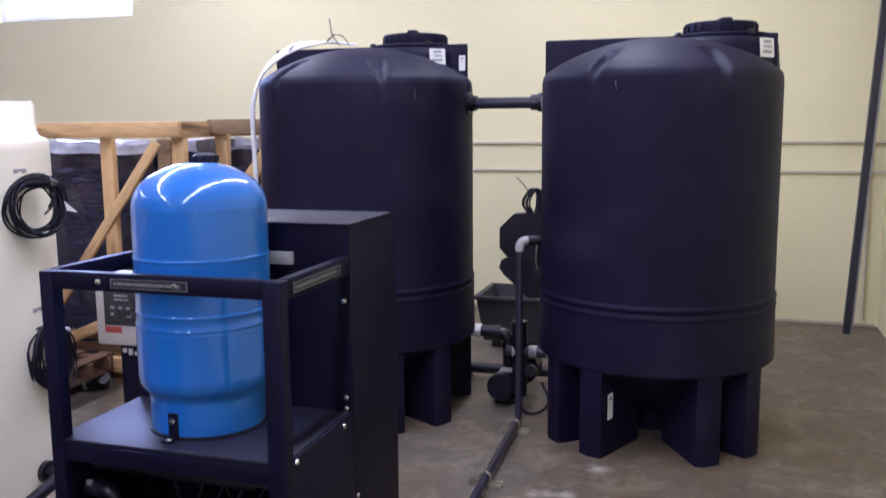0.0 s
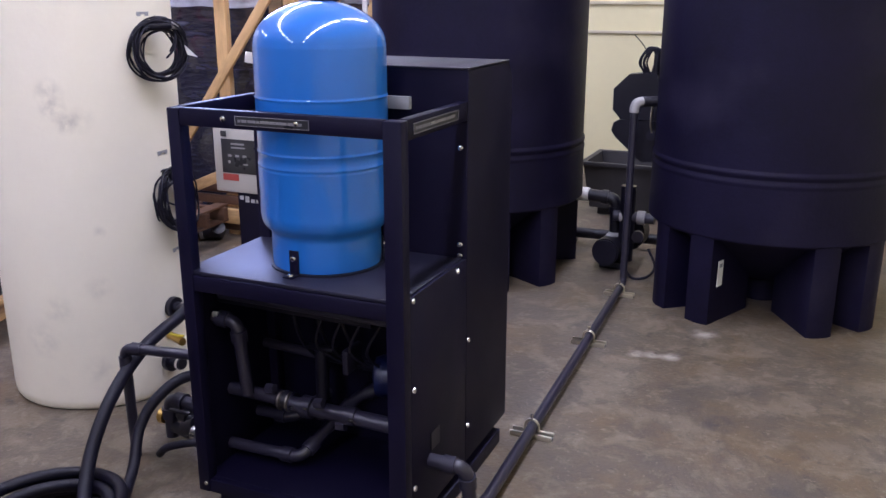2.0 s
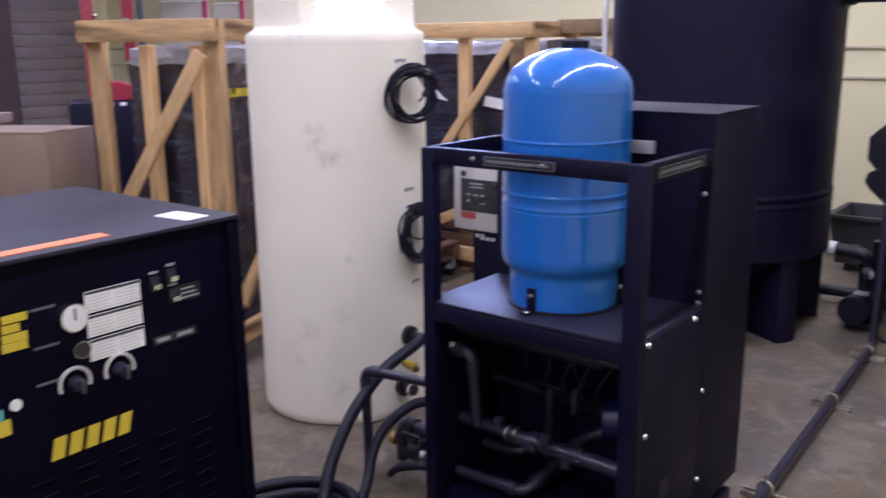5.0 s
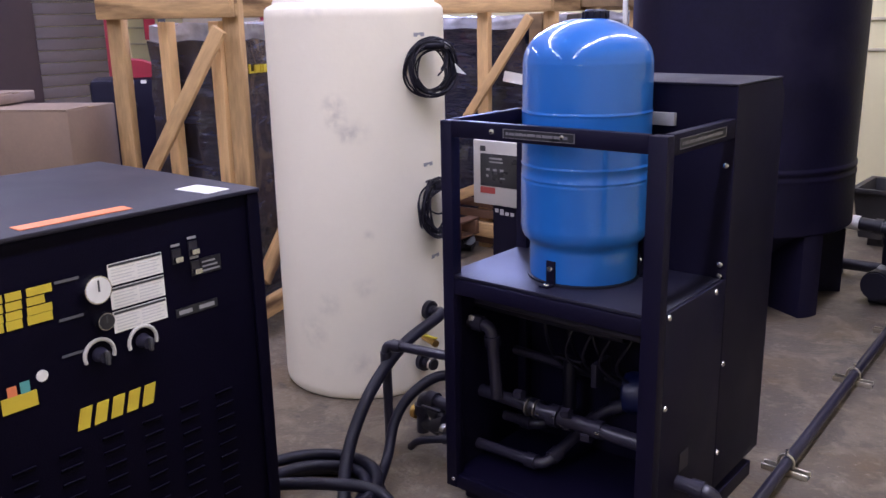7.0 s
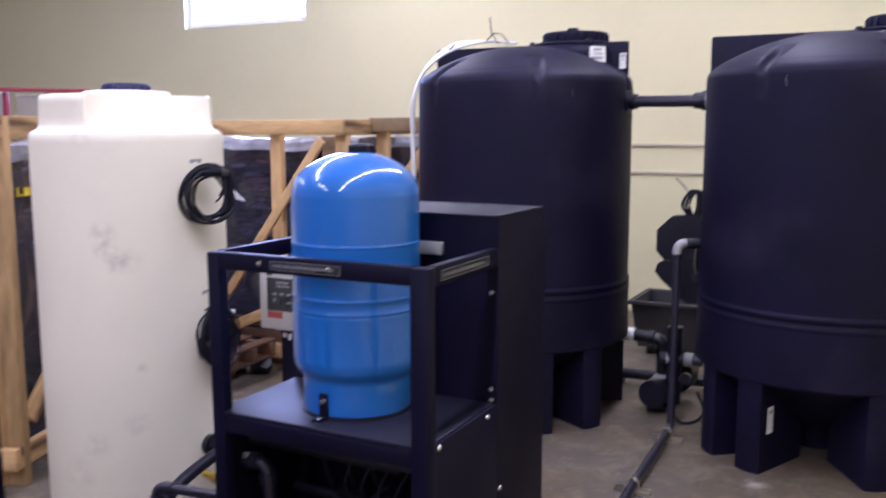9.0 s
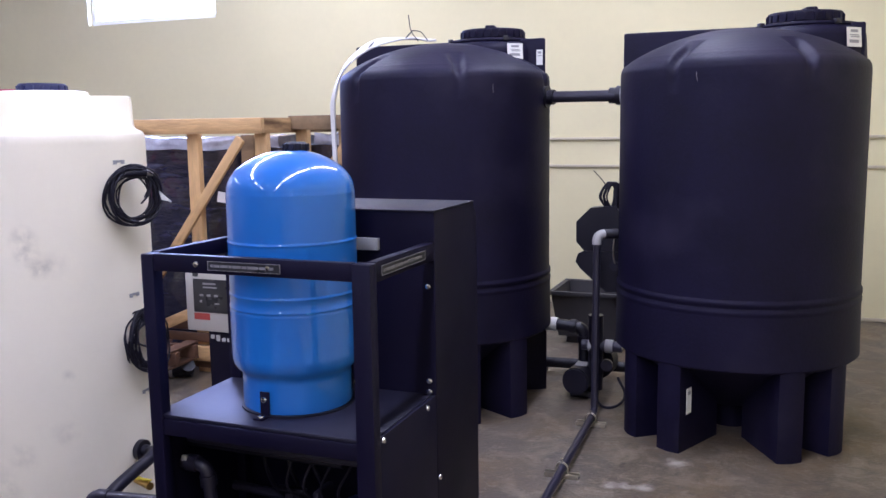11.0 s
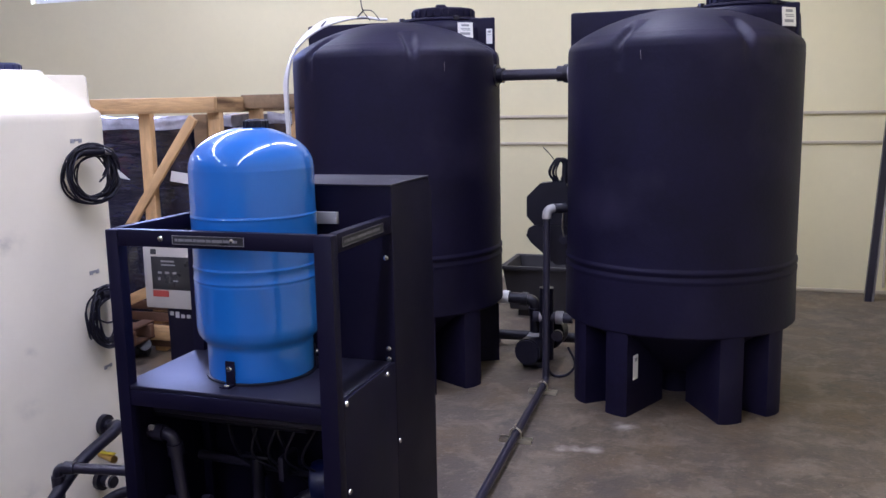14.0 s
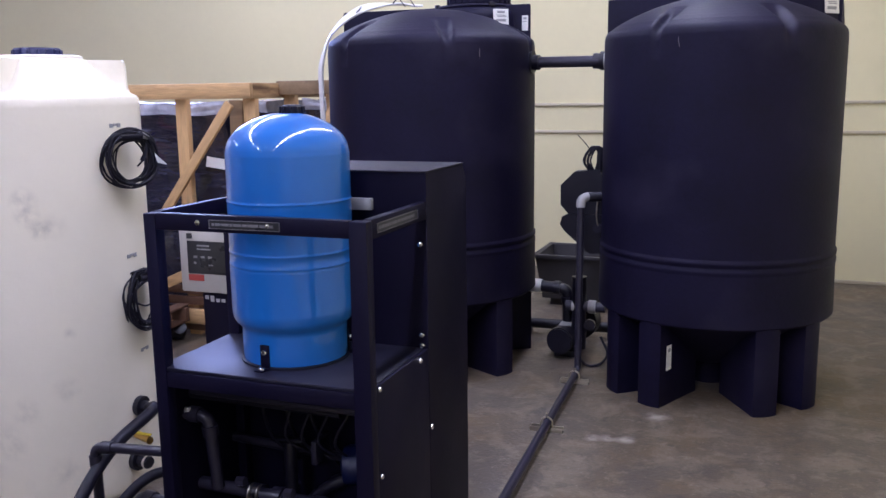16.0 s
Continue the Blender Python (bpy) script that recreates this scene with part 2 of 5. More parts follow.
M_INKDK = material("printed_dark", (0.05, 0.05, 0.055), 0.6, 0, 0.1, 10, 60, 0.0)
M_LABELLT = material("engraved_white", (0.17, 0.165, 0.18), 0.5, 0, 0.1, 60, 200, 0.0)
M_PANEL = material("grey_enclosure", (0.52, 0.50, 0.47), 0.45, 0, 0.06, 6, 60, 0.03)
M_SCREEN = material("black_overlay", (0.02, 0.02, 0.024), 0.3, 0, 0.1, 10, 50, 0.0)
M_RED = material("red_paint", (0.30, 0.02, 0.04), 0.45, 0, 0.15, 6, 40, 0.03)
M_REDLAB = material("red_label", (0.36, 0.05, 0.04), 0.5, 0, 0.1, 20, 60, 0.0)
M_ORANGE = material("orange_sticker", (0.78, 0.22, 0.08), 0.5, 0, 0.06, 12, 60, 0.0)
M_YELLOW = material("yellow_print", (0.60, 0.46, 0.02), 0.5, 0, 0.06, 15, 60, 0.0)
M_CARD = material("brown_cardboard", (0.21, 0.145, 0.10), 0.75, 0, 0.15, 5, 60, 0.1, 60, per_object=0.3)
M_PUMPBLUE = material("blue_motor_paint", (0.004, 0.007, 0.045), 0.4, 0, 0.2, 8, 60, 0.05)
M_TUB = material("grey_plastic_tub", (0.045, 0.042, 0.044), 0.5, 0, 0.25, 5, 50, 0.08)
M_GLASS_OUT = glowing("bright_sky_backdrop", (0.62, 0.68, 1.0), 4.5)
M_TUBE = glowing("lamp_tube", (1.0, 0.97, 0.92), 14.0)
M_LID = material("dark_blue_lid", (0.012, 0.016, 0.075), 0.35, 0, 0.2, 10, 60, 0.02)
M_GAUGE = material("gauge_face", (0.72, 0.72, 0.70), 0.35, 0, 0.05, 20, 60, 0.0)
M_TEAL = material("teal_print", (0.10, 0.36, 0.34), 0.5, 0, 0.1, 20, 60, 0.0)

# ---- builders ----


def bm_new():
    return bmesh.new()


def box(bm, x0, x1, y0, y1, z0, z1, bevel=0.0, m=None):
    r = bmesh.ops.create_cube(bm, size=1.0)
    vs = r["verts"]
    bmesh.ops.scale(bm, vec=(abs(x1 - x0), abs(y1 - y0), abs(z1 - z0)), verts=vs)
    bmesh.ops.translate(bm, vec=((x0 + x1) / 2, (y0 + y1) / 2, (z0 + z1) / 2), verts=vs)
    if bevel:
        es = list({e for v in vs for e in v.link_edges})
        out = bmesh.ops.bevel(bm, geom=es, offset=bevel, segments=2, affect="EDGES", profile=0.5)
        vs = list({v for f in out["faces"] for v in f.verts} | {v for v in vs if v.is_valid})
    if m is not None:
        bmesh.ops.transform(bm, matrix=m, verts=[v for v in vs if v.is_valid])
    return bm


def rod(bm, p0, p1, r, seg=16, r2=None):
    p0, p1 = Vector(p0), Vector(p1)
    d = p1 - p0
    made = bmesh.ops.create_cone(bm, cap_ends=True, segments=seg, radius1=r, radius2=r if r2 is None else r2, depth=d.length)
    m = Matrix.Translation((p0 + p1) / 2) @ d.to_track_quat("Z", "Y").to_matrix().to_4x4()
    bmesh.ops.transform(bm, matrix=m, verts=made["verts"])
    return bm


def beam(bm, p0, p1, w, h, bevel=0.004, up=(0, 0, 1)):
    """A squared timber from p0 to p1: w across, h along up."""
    p0, p1 = Vector(p0), Vector(p1)
    d = (p1 - p0).normalized()
    side = d.cross(Vector(up)).normalized()
    top = side.cross(d).normalized()
    m = Matrix((side, d, top)).transposed().to_4x4()
    m.translation = (p0 + p1) / 2
    half = (p1 - p0).length / 2
    return box(bm, -w / 2, w / 2, -half, half, -h / 2, h / 2, bevel, m)


def smooth_line(pts, steps=8):
    """A Catmull-Rom line through the points."""
    ps = [Vector(p) for p in pts]
    ps = [2 * ps[0] - ps[1]] + ps + [2 * ps[-1] - ps[-2]]
    out = []
    for i in range(1, len(ps) - 2):
        a, b, c, d = ps[i - 1], ps[i], ps[i + 1], ps[i + 2]
        for k in range(steps):
            t = k / steps
            out.append(0.5 * (2 * b + (c - a) * t + (2 * a - 5 * b + 4 * c - d) * t * t + (3 * b - a - 3 * c + d) * t**3))
    return out + [ps[-2]]


def tube(bm, pts, r, seg=12, steps=8, curved=True):
    line = smooth_line(pts, steps) if curved else [Vector(p) for p in pts]
    ring, up = None, None
    for i, p in enumerate(line):
        t = (line[min(i + 1, len(line) - 1)] - line[max(i - 1, 0)]).normalized()
        if up is None:
            up = t.orthogonal().normalized()
        up = (up - t * up.dot(t)).normalized()
        side = t.cross(up)
        now = [bm.verts.new(p + r * (math.cos(2 * math.pi * k / seg) * up + math.sin(2 * math.pi * k / seg) * side)) for k in range(seg)]
        if ring:
            for k in range(seg):
                bm.faces.new((ring[k], ring[(k + 1) % seg], now[(k + 1) % seg], now[k]))
        else:
            bm.faces.new(list(reversed(now)))
        ring = now
    bm.faces.new(ring)
    return bm


def elbow_pipe(bm, pts, r, bend=0.05, seg=14, collar=0.0):
    """A pipe along straight runs with rounded elbows; collar: how far the fittings stand out."""
    ps = [Vector(p) for p in pts]
    line = [ps[0]]
    for a, b, c in zip(ps, ps[1:], ps[2:]):
        u, v = (a - b).normalized(), (c - b).normalized()
        s, e = b + u * bend, b + v * bend
        for k in range(7):
            t = k / 6
            line.append((1 - t) ** 2 * s + 2 * t * (1 - t) * b + t * t * e)
        if collar:
            rod(bm, s + u * 0.035, s - u * 0.004, r + collar, seg)
            rod(bm, e + v * 0.035, e - v * 0.004, r + collar, seg)
    line.append(ps[-1])
    return tube(bm, line, r, seg, curved=False)


def lathe(bm, profile, seg=64, shape=None, cx=0.0, cy=0.0):
    """Turn a profile of (radius, z) round the z axis; shape(r, z, angle) may move a point."""
    rows, tight = [], [profile[0]]
    for a, b in zip(profile, profile[1:]):
        long = math.hypot(b[0] - a[0], b[1] - a[1])
        if long > 0.03:
            for f in (0.004 / long, 1 - 0.004 / long):
                tight.append((a[0] + (b[0] - a[0]) * f, a[1] + (b[1] - a[1]) * f))
        tight.append(b)
    profile = tight
    for r, z in profile:
        row = []
        for k in range(seg):
            a = 2 * math.pi * k / seg
            rr, zz = shape(r, z, a) if shape else (r, z)
            row.append(bm.verts.new((cx + rr * math.cos(a), cy + rr * math.sin(a), zz)))
        rows.append(row)
    for lo, hi in zip(rows, rows[1:]):
        for k in range(seg):
            bm.faces.new((lo[k], lo[(k + 1) % seg], hi[(k + 1) % seg], hi[k]))
    bm.faces.new(list(reversed(rows[0])))
    bm.faces.new(rows[-1])
    return bm


def prism(bm, outline, z0, z1, bevel=0.0):
    lo = [bm.verts.new((x, y, z0)) for x, y in outline]
    hi = [bm.verts.new((x, y, z1)) for x, y in outline]
    n = len(outline)
    bm.faces.new(list(reversed(lo)))
    top = bm.faces.new(hi)
    for k in range(n):
        bm.faces.new((lo[k], lo[(k + 1) % n], hi[(k + 1) % n], hi[k]))
    if bevel:
        bmesh.ops.bevel(bm, geom=list(top.edges), offset=bevel, segments=3, affect="EDGES", profile=0.5)
    return bm


def moved(bm, m):
    bmesh.ops.transform(bm, matrix=m, verts=bm.verts[:])
    return bm


def finish(bm, name, mat, smooth=40.0):
    bmesh.ops.recalc_face_normals(bm, faces=bm.faces[:])
    if smooth:
        for f in bm.faces:
            f.smooth = True
        lim = radians(smooth)
        for e in bm.edges:
            e.smooth = not (len(e.link_faces) == 2 and e.calc_face_angle(0.0) > lim)
    me = bpy.data.meshes.new(name)
    bm.to_mesh(me)
    bm.free()
    me.materials.append(mat)
    return me


def thing(name, x, y, z, label, category, group=""):
    return tagged(set_at(new(name), x, y, z), label, category, group)


def set_at(ob, x, y, z):
    ob.location = (x, y, z)
    return ob


def base_of(ob):
    p = Vector((0, 0, 0))
    while ob:
        p, ob = p + ob.location, ob.parent
    return p


def part(name, bm, mat, parent, label="", smooth=40.0):
    """One mesh, drawn in world places, as a part of a thing or of a part."""
    bmesh.ops.translate(bm, vec=-base_of(parent), verts=bm.verts[:])
    ob = new(name, finish(bm, name, mat, smooth))
    ob.parent = parent
    return tagged(ob, label)


def single(name, bm, mat, label, category, group="", smooth=40.0, at=None):
    """A thing of one mesh."""
    if at:
        bmesh.ops.translate(bm, vec=-Vector(at), verts=bm.verts[:])
    ob = new(name, finish(bm, name, mat, smooth))
    if at:
        ob.location = at
    return tagged(ob, label, category, group)


def structure(name, bm, mat, label, category, smooth=40.0):
    return tagged(new(name, finish(bm, name, mat, smooth)), label, category, kind="structure")


def rect(x0, x1, y0, y1, z0, z1, bevel=0.0):
    return box(bm_new(), x0, x1, y0, y1, z0, z1, bevel)


# ---- the hall ----
XL, XR, YB, YF, ZC = -12.3, 1.72, 7.62, -12.0, 4.6
structure("floor", rect(XL, XR, YF, YB, -0.2, 0.0), M_FLOOR, "stained grey-brown concrete warehouse floor", "floor")
structure("ceiling", rect(XL, XR, YF, YB, ZC, ZC + 0.2), M_CEIL, "plain pale warehouse ceiling", "ceiling")
WX0, WX1, WZ0, WZ1 = -6.81, -5.15, 2.75, 3.95
bm = bm_new()
box(bm, XL - 0.2, WX0, YB, YB + 0.2, 0, ZC)
box(bm, WX1, XR + 0.2, YB, YB + 0.2, 0, ZC)
box(bm, WX0, WX1, YB, YB + 0.2, 0, WZ0)
box(bm, WX0, WX1, YB, YB + 0.2, WZ1, ZC)
structure("wall_north", bm, M_WALL, "cream painted warehouse wall with two ledge lines", "wall")
structure("wall_east", rect(XR, XR + 0.2, YF, YB, 0, ZC), M_WALL, "cream painted side wall", "wall")
structure("wall_west", rect(XL - 0.2, XL, YF, YB, 0, ZC), M_WALL, "cream painted far wall", "wall")
structure("wall_south", rect(XL - 0.2, XR + 0.2, YF - 0.2, YF, 0, ZC), M_WALL, "cream painted wall behind the camera", "wall")
for z, deep in ((1.490, 0.022), (1.250, 0.018)):
    structure("trim", rect(XL, XR, YB - deep, YB - 0.001, z - 0.014, z + 0.010, 0.004), M_WALLTRIM, "painted horizontal ledge on the cream wall", "trim")
structure("trim", rect(XR - 0.022, XR - 0.001, 3.0, YB - 0.03, 1.464, 1.488, 0.004), M_WALLTRIM, "painted horizontal ledge on the side wall", "trim")
structure("baseboard", rect(XL, XR - 0.02, YB - 0.012, YB - 0.001, 0.0, 0.03, 0.003), M_WALLTRIM, "grimy strip along the wall's foot", "baseboard")

window = tagged(set_at(new("window_1"), (WX0 + WX1) / 2, YB + 0.1, WZ0), "overexposed high window with a bright sky behind", "window", kind="structure")
bm = bm_new()
for a, b, c, d in ((WX0, WX0 + 0.05, WZ0, WZ1), (WX1 - 0.05, WX1, WZ0, WZ1), (WX0 + 0.05, WX1 - 0.05, WZ0, WZ0 + 0.05), (WX0 + 0.05, WX1 - 0.05, WZ1 - 0.05, WZ1)):
    box(bm, a, b, YB + 0.06, YB + 0.12, c, d, 0.004)
part("window_frame", bm, M_PAPER, window)
structure("backdrop", rect(WX0 - 1.5, WX1 + 1.5, YB + 0.6, YB + 0.62, WZ0 - 1, WZ1 + 1), M_GLASS_OUT, "bright hazy sky outside the high window", "sky")

# slatted siding and dark door on the far wall
siding = tagged(set_at(new("door_1"), XL, 6.75, 0), "brown slatted roll-up door, closed", "door", kind="structure")
slat_me = finish(rect(0, 0.03, -0.63, 0.63, 0.0, 0.158, 0.006), "slat", M_SIDING)
for k in range(20):
    s = new("slat", slat_me)
    s.parent, s.location = siding, (0.003, 0, 0.17 * k + 0.01)
structure("door_2", rect(XL, XL + 0.08, 2.0, 6.1, 0, 3.6, 0.01), M_DARKDOOR, "dark brown closed door panel", "door")


def ceiling_light(x, y):
    t = thing("ceiling_light", x, y, LAMP_Z, "long fluorescent ceiling light with two bright tubes", "ceiling light", "ceiling lights")
    part("housing", rect(x - 0.14, x + 0.14, y - 1.67, y + 1.67, LAMP_Z, LAMP_Z + 0.06, 0.01), M_PAPER, t)
    for dx in (-0.06, 0.06):
        part("tube", rod(bm_new(), (x + dx, y - 1.65, LAMP_Z - 0.03), (x + dx, y + 1.65, LAMP_Z - 0.03), 0.018, 10), M_TUBE, t)
    for dy in (-0.9, 0.9):
        part("hanger", rod(bm_new(), (x, y + dy, LAMP_Z + 0.06), (x, y + dy, ZC), 0.006, 6), M_ZINC, t)


for lx, ly in LAMPS:
    ceiling_light(lx, ly)

# ---- black tanks ----
TANK_R, Z_BELT, Z_SKIRT, Z_SHOULDER = 0.610, 0.77, 0.45, 1.89


def tank_shape(turn):
    def shape(r, z, a):
        # six short wedges moulded into the shoulder
        if z > Z_SHOULDER - 0.06 and r > 0.40:
            fade = min(1.0, (r - 0.40) / 0.08)
            for k in range(6):
                c = radians(turn + 60 * k)
                d = abs((a - c + math.pi) % (2 * math.pi) - math.pi) * r
                w = 0.036 + 0.10 * max(0.0, 0.60 - r)
                if d < w:
                    dip = fade * min(1.0, 1.6 * (1 - d / w))
                    return r * (1 - 0.016 * dip), z - 0.030 * dip
        return r, z
    return shape


def black_tank(x, y, turn, legs_at, lid_out, label):
    t = thing("water_tank", x, y, 0, label, "water tank", "black tanks")
    R = TANK_R
    prof = [(R - 0.045, Z_SKIRT - 0.02), (R - 0.004, Z_SKIRT - 0.012), (R + 0.009, Z_SKIRT), (R + 0.005, Z_BELT - 0.055), (R + 0.008, Z_BELT - 0.047), (R + 0.008, Z_BELT - 0.032),
            (R + 0.001, Z_BELT - 0.022), (R + 0.001, Z_BELT - 0.012), (R + 0.008, Z_BELT - 0.006), (R + 0.008, Z_BELT + 0.012), (R, Z_BELT + 0.020)]
    prof += [(R, z) for z in (0.95, 1.15, 1.35, 1.55, 1.75, 1.84)]
    prof += [(R - 0.001, 1.872), (R - 0.005, 1.892), (R - 0.014, 1.908), (R - 0.030, 1.920)]
    prof += [(r, 1.918 + 0.174 * (1 - (r / 0.585) ** 2) ** 0.92) for r in (0.55, 0.52, 0.49, 0.46, 0.43, 0.40, 0.37, 0.33, 0.26, 0.18, 0.10, 0.04)]
    shell = part("shell", moved(lathe(bm_new(), prof, 300, tank_shape(turn)), pose(x, y, 0)), M_POLY, t, smooth=55)
    # raised back half with the manway on it
    arc = [(-0.622, 0.10)] + [(-(R - 0.05) * math.cos(radians(a)), (R - 0.05) * math.sin(radians(a))) for a in range(24, 157, 6)] + [(0.578, 0.10)]
    arc.reverse()
    part("back_riser", moved(prism(bm_new(), arc, 1.86, 2.108, 0.010), pose(x, y, 0)), M_POLY, t)
    nx, ny = x + lid_out, y + 0.25
    part("manway_neck", moved(lathe(bm_new(), [(0.308, 1.93), (0.298, 2.05), (0.290, 2.070), (0.268, 2.090), (0.25, 2.098)], 48), pose(nx, ny, 0)), M_POLY, t)
    part("neck_flange", moved(lathe(bm_new(), [(0.235, 2.092), (0.256, 2.096), (0.260, 2.104), (0.256, 2.114), (0.215, 2.120), (0.19, 2.122)], 48), pose(nx, ny, 0)), M_POLY, t)
    lid = part("manway_lid", moved(lathe(bm_new(), [(0.180, 2.118), (0.187, 2.126), (0.187, 2.168), (0.182, 2.177), (0.160, 2.180), (0.150, 2.172), (0.05, 2.173)], 48), pose(nx, ny, 0)), M_POLY, t, "ribbed black screw lid")
    part("lid_grip", moved(rect(-0.03, 0.03, -0.148, 0.148, 2.1735, 2.196, 0.008), pose(nx, ny, 0, 0, 0, 12)), M_POLY, lid)
    for k in range(24):
        part("lid_rib", moved(rect(0.185, 0.193, -0.007, 0.007, 2.128, 2.166, 0.002), pose(nx, ny, 0, 0, 0, 15 * k)), M_POLY, lid)
    for k in range(4):
        part("flange_clip", moved(rect(0.245, 0.272, -0.016, 0.016, 2.098, 2.124, 0.004), pose(nx, ny, 0, 0, 0, 35 + 90 * k)), M_PVC_DK, t)
    # radial legs round an open middle, and the cone above
    part("cone_bottom", moved(lathe(bm_new(), [(0.10, 0.13), (0.18, 0.15), (R - 0.03, 0.45)], 48), pose(x, y, 0)), M_POLY, t)
    for ang in legs_at:
        b = bm_new()
        wide = 0.064
        prism(b, [(0.23, -0.052), (R - 0.007, -wide), (R + 0.002, -wide * 0.55), (R + 0.006, 0), (R + 0.002, wide * 0.55), (R - 0.007, wide), (0.23, 0.052)], 0.0, Z_SKIRT + 0.03)
        part("leg", moved(b, pose(x, y, 0, 0, 0, ang)), M_POLY, t, smooth=25)
    return t, nx, ny


T1, T2 = (-1.521, 4.745), (0.124, 4.745)
tank_a, n1x, n1y = black_tank(*T1, -1, (-28, 32, 60, 120, 148, -148, -120, -58), 0.215, "black plastic cone-bottom tank with moulded legs and white hose")
tank_b, n2x, n2y = black_tank(*T2, 3, (-143, -116, -60, -32, 34, 62, 120, 148), 0.295, "black plastic cone-bottom tank with moulded legs and lid")


def sticker(parent, x, y, z, w, h, yaw, bars, name="label", lean=0.0):
    """A printed label: a thin plate with bars, facing -y before its turn."""
    at = pose(x, y, z, lean, 0, yaw)
    lab = part(name, moved(rect(-w / 2, w / 2, -0.0015, 0.0015, -h / 2, h / 2), at), M_PAPER, parent, "white printed sticker")
    for k, (u0, u1, v, t) in enumerate(bars):
        part("print_bar", moved(rect(u0 * w / 2, u1 * w / 2, -0.0026, -0.0014, v * h / 2 - t * h / 2, v * h / 2 + t * h / 2), at), M_INK, lab)
    return lab


BARS = [(-0.5, 0.5, 0.62, 0.14), (-0.6, 0.6, 0.2, 0.05), (-0.5, 0.7, 0.02, 0.05), (-0.7, 0.6, -0.45, 0.16)]
sticker(tank_a, -1.100, 4.773, 2.035, 0.096, 0.088, 43, BARS, lean=-5)
sticker(tank_a, -0.976, 4.8425, 2.000, 0.036, 0.085, 0, BARS[:2])
sticker(tank_b, 0.648, 4.796, 2.030, 0.105, 0.096, 49, BARS, lean=-5)
sticker(tank_b, -0.0465, 4.2390, 0.255, 0.05, 0.13, 69, BARS[:1])

part("drain_hub", rod(bm_new(), (0.124, 4.76, 0.0), (0.124, 4.76, 0.215), 0.095, 24), M_POLY, tank_b)
for x in (0.070, 0.157):
    part("drain_pin", rod(bm_new(), (x, 4.70, 0.0), (x, 4.70, 0.105), 0.008, 10), M_PVC_DK, tank_b)
    part("drain_tip", rod(bm_new(), (x, 4.70, 0.105), (x, 4.70, 0.13), 0.010, 10), M_PVC_LT, tank_b, "pale pin end")



def scratch(parent, cx, cy, pts):
    """A pale rub line on a tank's shoulder; points of angle, radius and height."""
    line = [(cx + r * math.cos(radians(a)), cy + r * math.sin(radians(a)), z) for a, r, z in pts]
    part("scratch", tube(bm_new(), line, 0.0013, 6, 3), M_SCUFF, parent)


scratch(tank_b, *T2, [(-106.8, 0.575, 1.905), (-106.4, 0.596, 1.888), (-105.6, 0.606, 1.868), (-105.8, 0.610, 1.84), (-105.2, 0.610, 1.81)])
scratch(tank_b, *T2, [(-88.5, 0.585, 1.902), (-87.5, 0.597, 1.890), (-87.0, 0.603, 1.878)])
scratch(tank_a, *T1, [(-44.0, 0.608, 1.85), (-44.2, 0.610, 1.82), (-44.0, 0.610, 1.79)])
scratch(tank_a, *T1, [(-104, 0.606, 1.865), (-97, 0.606, 1.867), (-92, 0.606, 1.866)])

# the pipe between the two tanks
t = thing("connecting_pipe", -0.71, 4.74, 1.77, "black plastic pipe joining the two tanks near the top", "pipe")
part("pipe", rod(bm_new(), (-0.925, 4.755, 1.772), (-0.475, 4.735, 1.770), 0.031, 20), M_PVC, t)
for x0, x1, r in ((-0.935, -0.90, 0.062), (-0.90, -0.865, 0.042), (-0.555, -0.505, 0.043), (-0.515, -0.47, 0.052)):
    part("coupling", rod(bm_new(), (x0, 4.752, 1.772), (x1, 4.748, 1.771), r, 20), M_PVC_DK, t)

part("collar", rod(bm_new(), (-0.487, 4.748, 1.771), (-0.478, 4.747, 1.771), 0.055, 20), M_PVC_LT, t, "pale sealing ring")

# white tubing over the first tank
t = thing("white_hose", -2.13, 4.6, 1.9, "bundle of white plastic tubing draped over the black tank", "hose")
for k in range(6):
    o = 0.009 * k
    pts = [(-1.60 + o, 4.70, 2.11), (-1.72, 4.68 + o, 2.128), (-1.92, 4.60 + o, 2.075 + o), (-2.08, 4.56 + o, 1.955 + o), (-2.155 - o, 4.58 + o, 1.80), (-2.185 - o, 4.62 + o, 1.62), (-2.19 - o, 4.64 + o, 1.30), (-2.20 - o, 4.66 + o, 0.02)]
    part("tubing", tube(bm_new(), pts, 0.0065, 8), M_WHITEPVC, t)
for p in ((-1.92, 4.60, 2.09), (-2.08, 4.57, 1.965), (-1.72, 4.68, 2.14)):
    part("cable_tie", rod(bm_new(), (p[0] - 0.004, p[1] - 0.02, p[2] - 0.01), (p[0] + 0.004, p[1] + 0.055, p[2] + 0.035), 0.004, 6), M_RUBBER, t)
t = thing("wire_stub", -1.70, 4.68, 2.13, "thin black wire ends standing up from the tank top", "wire")
part("wire", tube(bm_new(), [(-1.66, 4.69, 2.11), (-1.70, 4.68, 2.17), (-1.715, 4.68, 2.26)], 0.003, 6), M_RUBBER, t)
part("wire", tube(bm_new(), [(-1.60, 4.69, 2.11), (-1.64, 4.68, 2.16), (-1.70, 4.68, 2.17)], 0.003, 6), M_RUBBER, t)

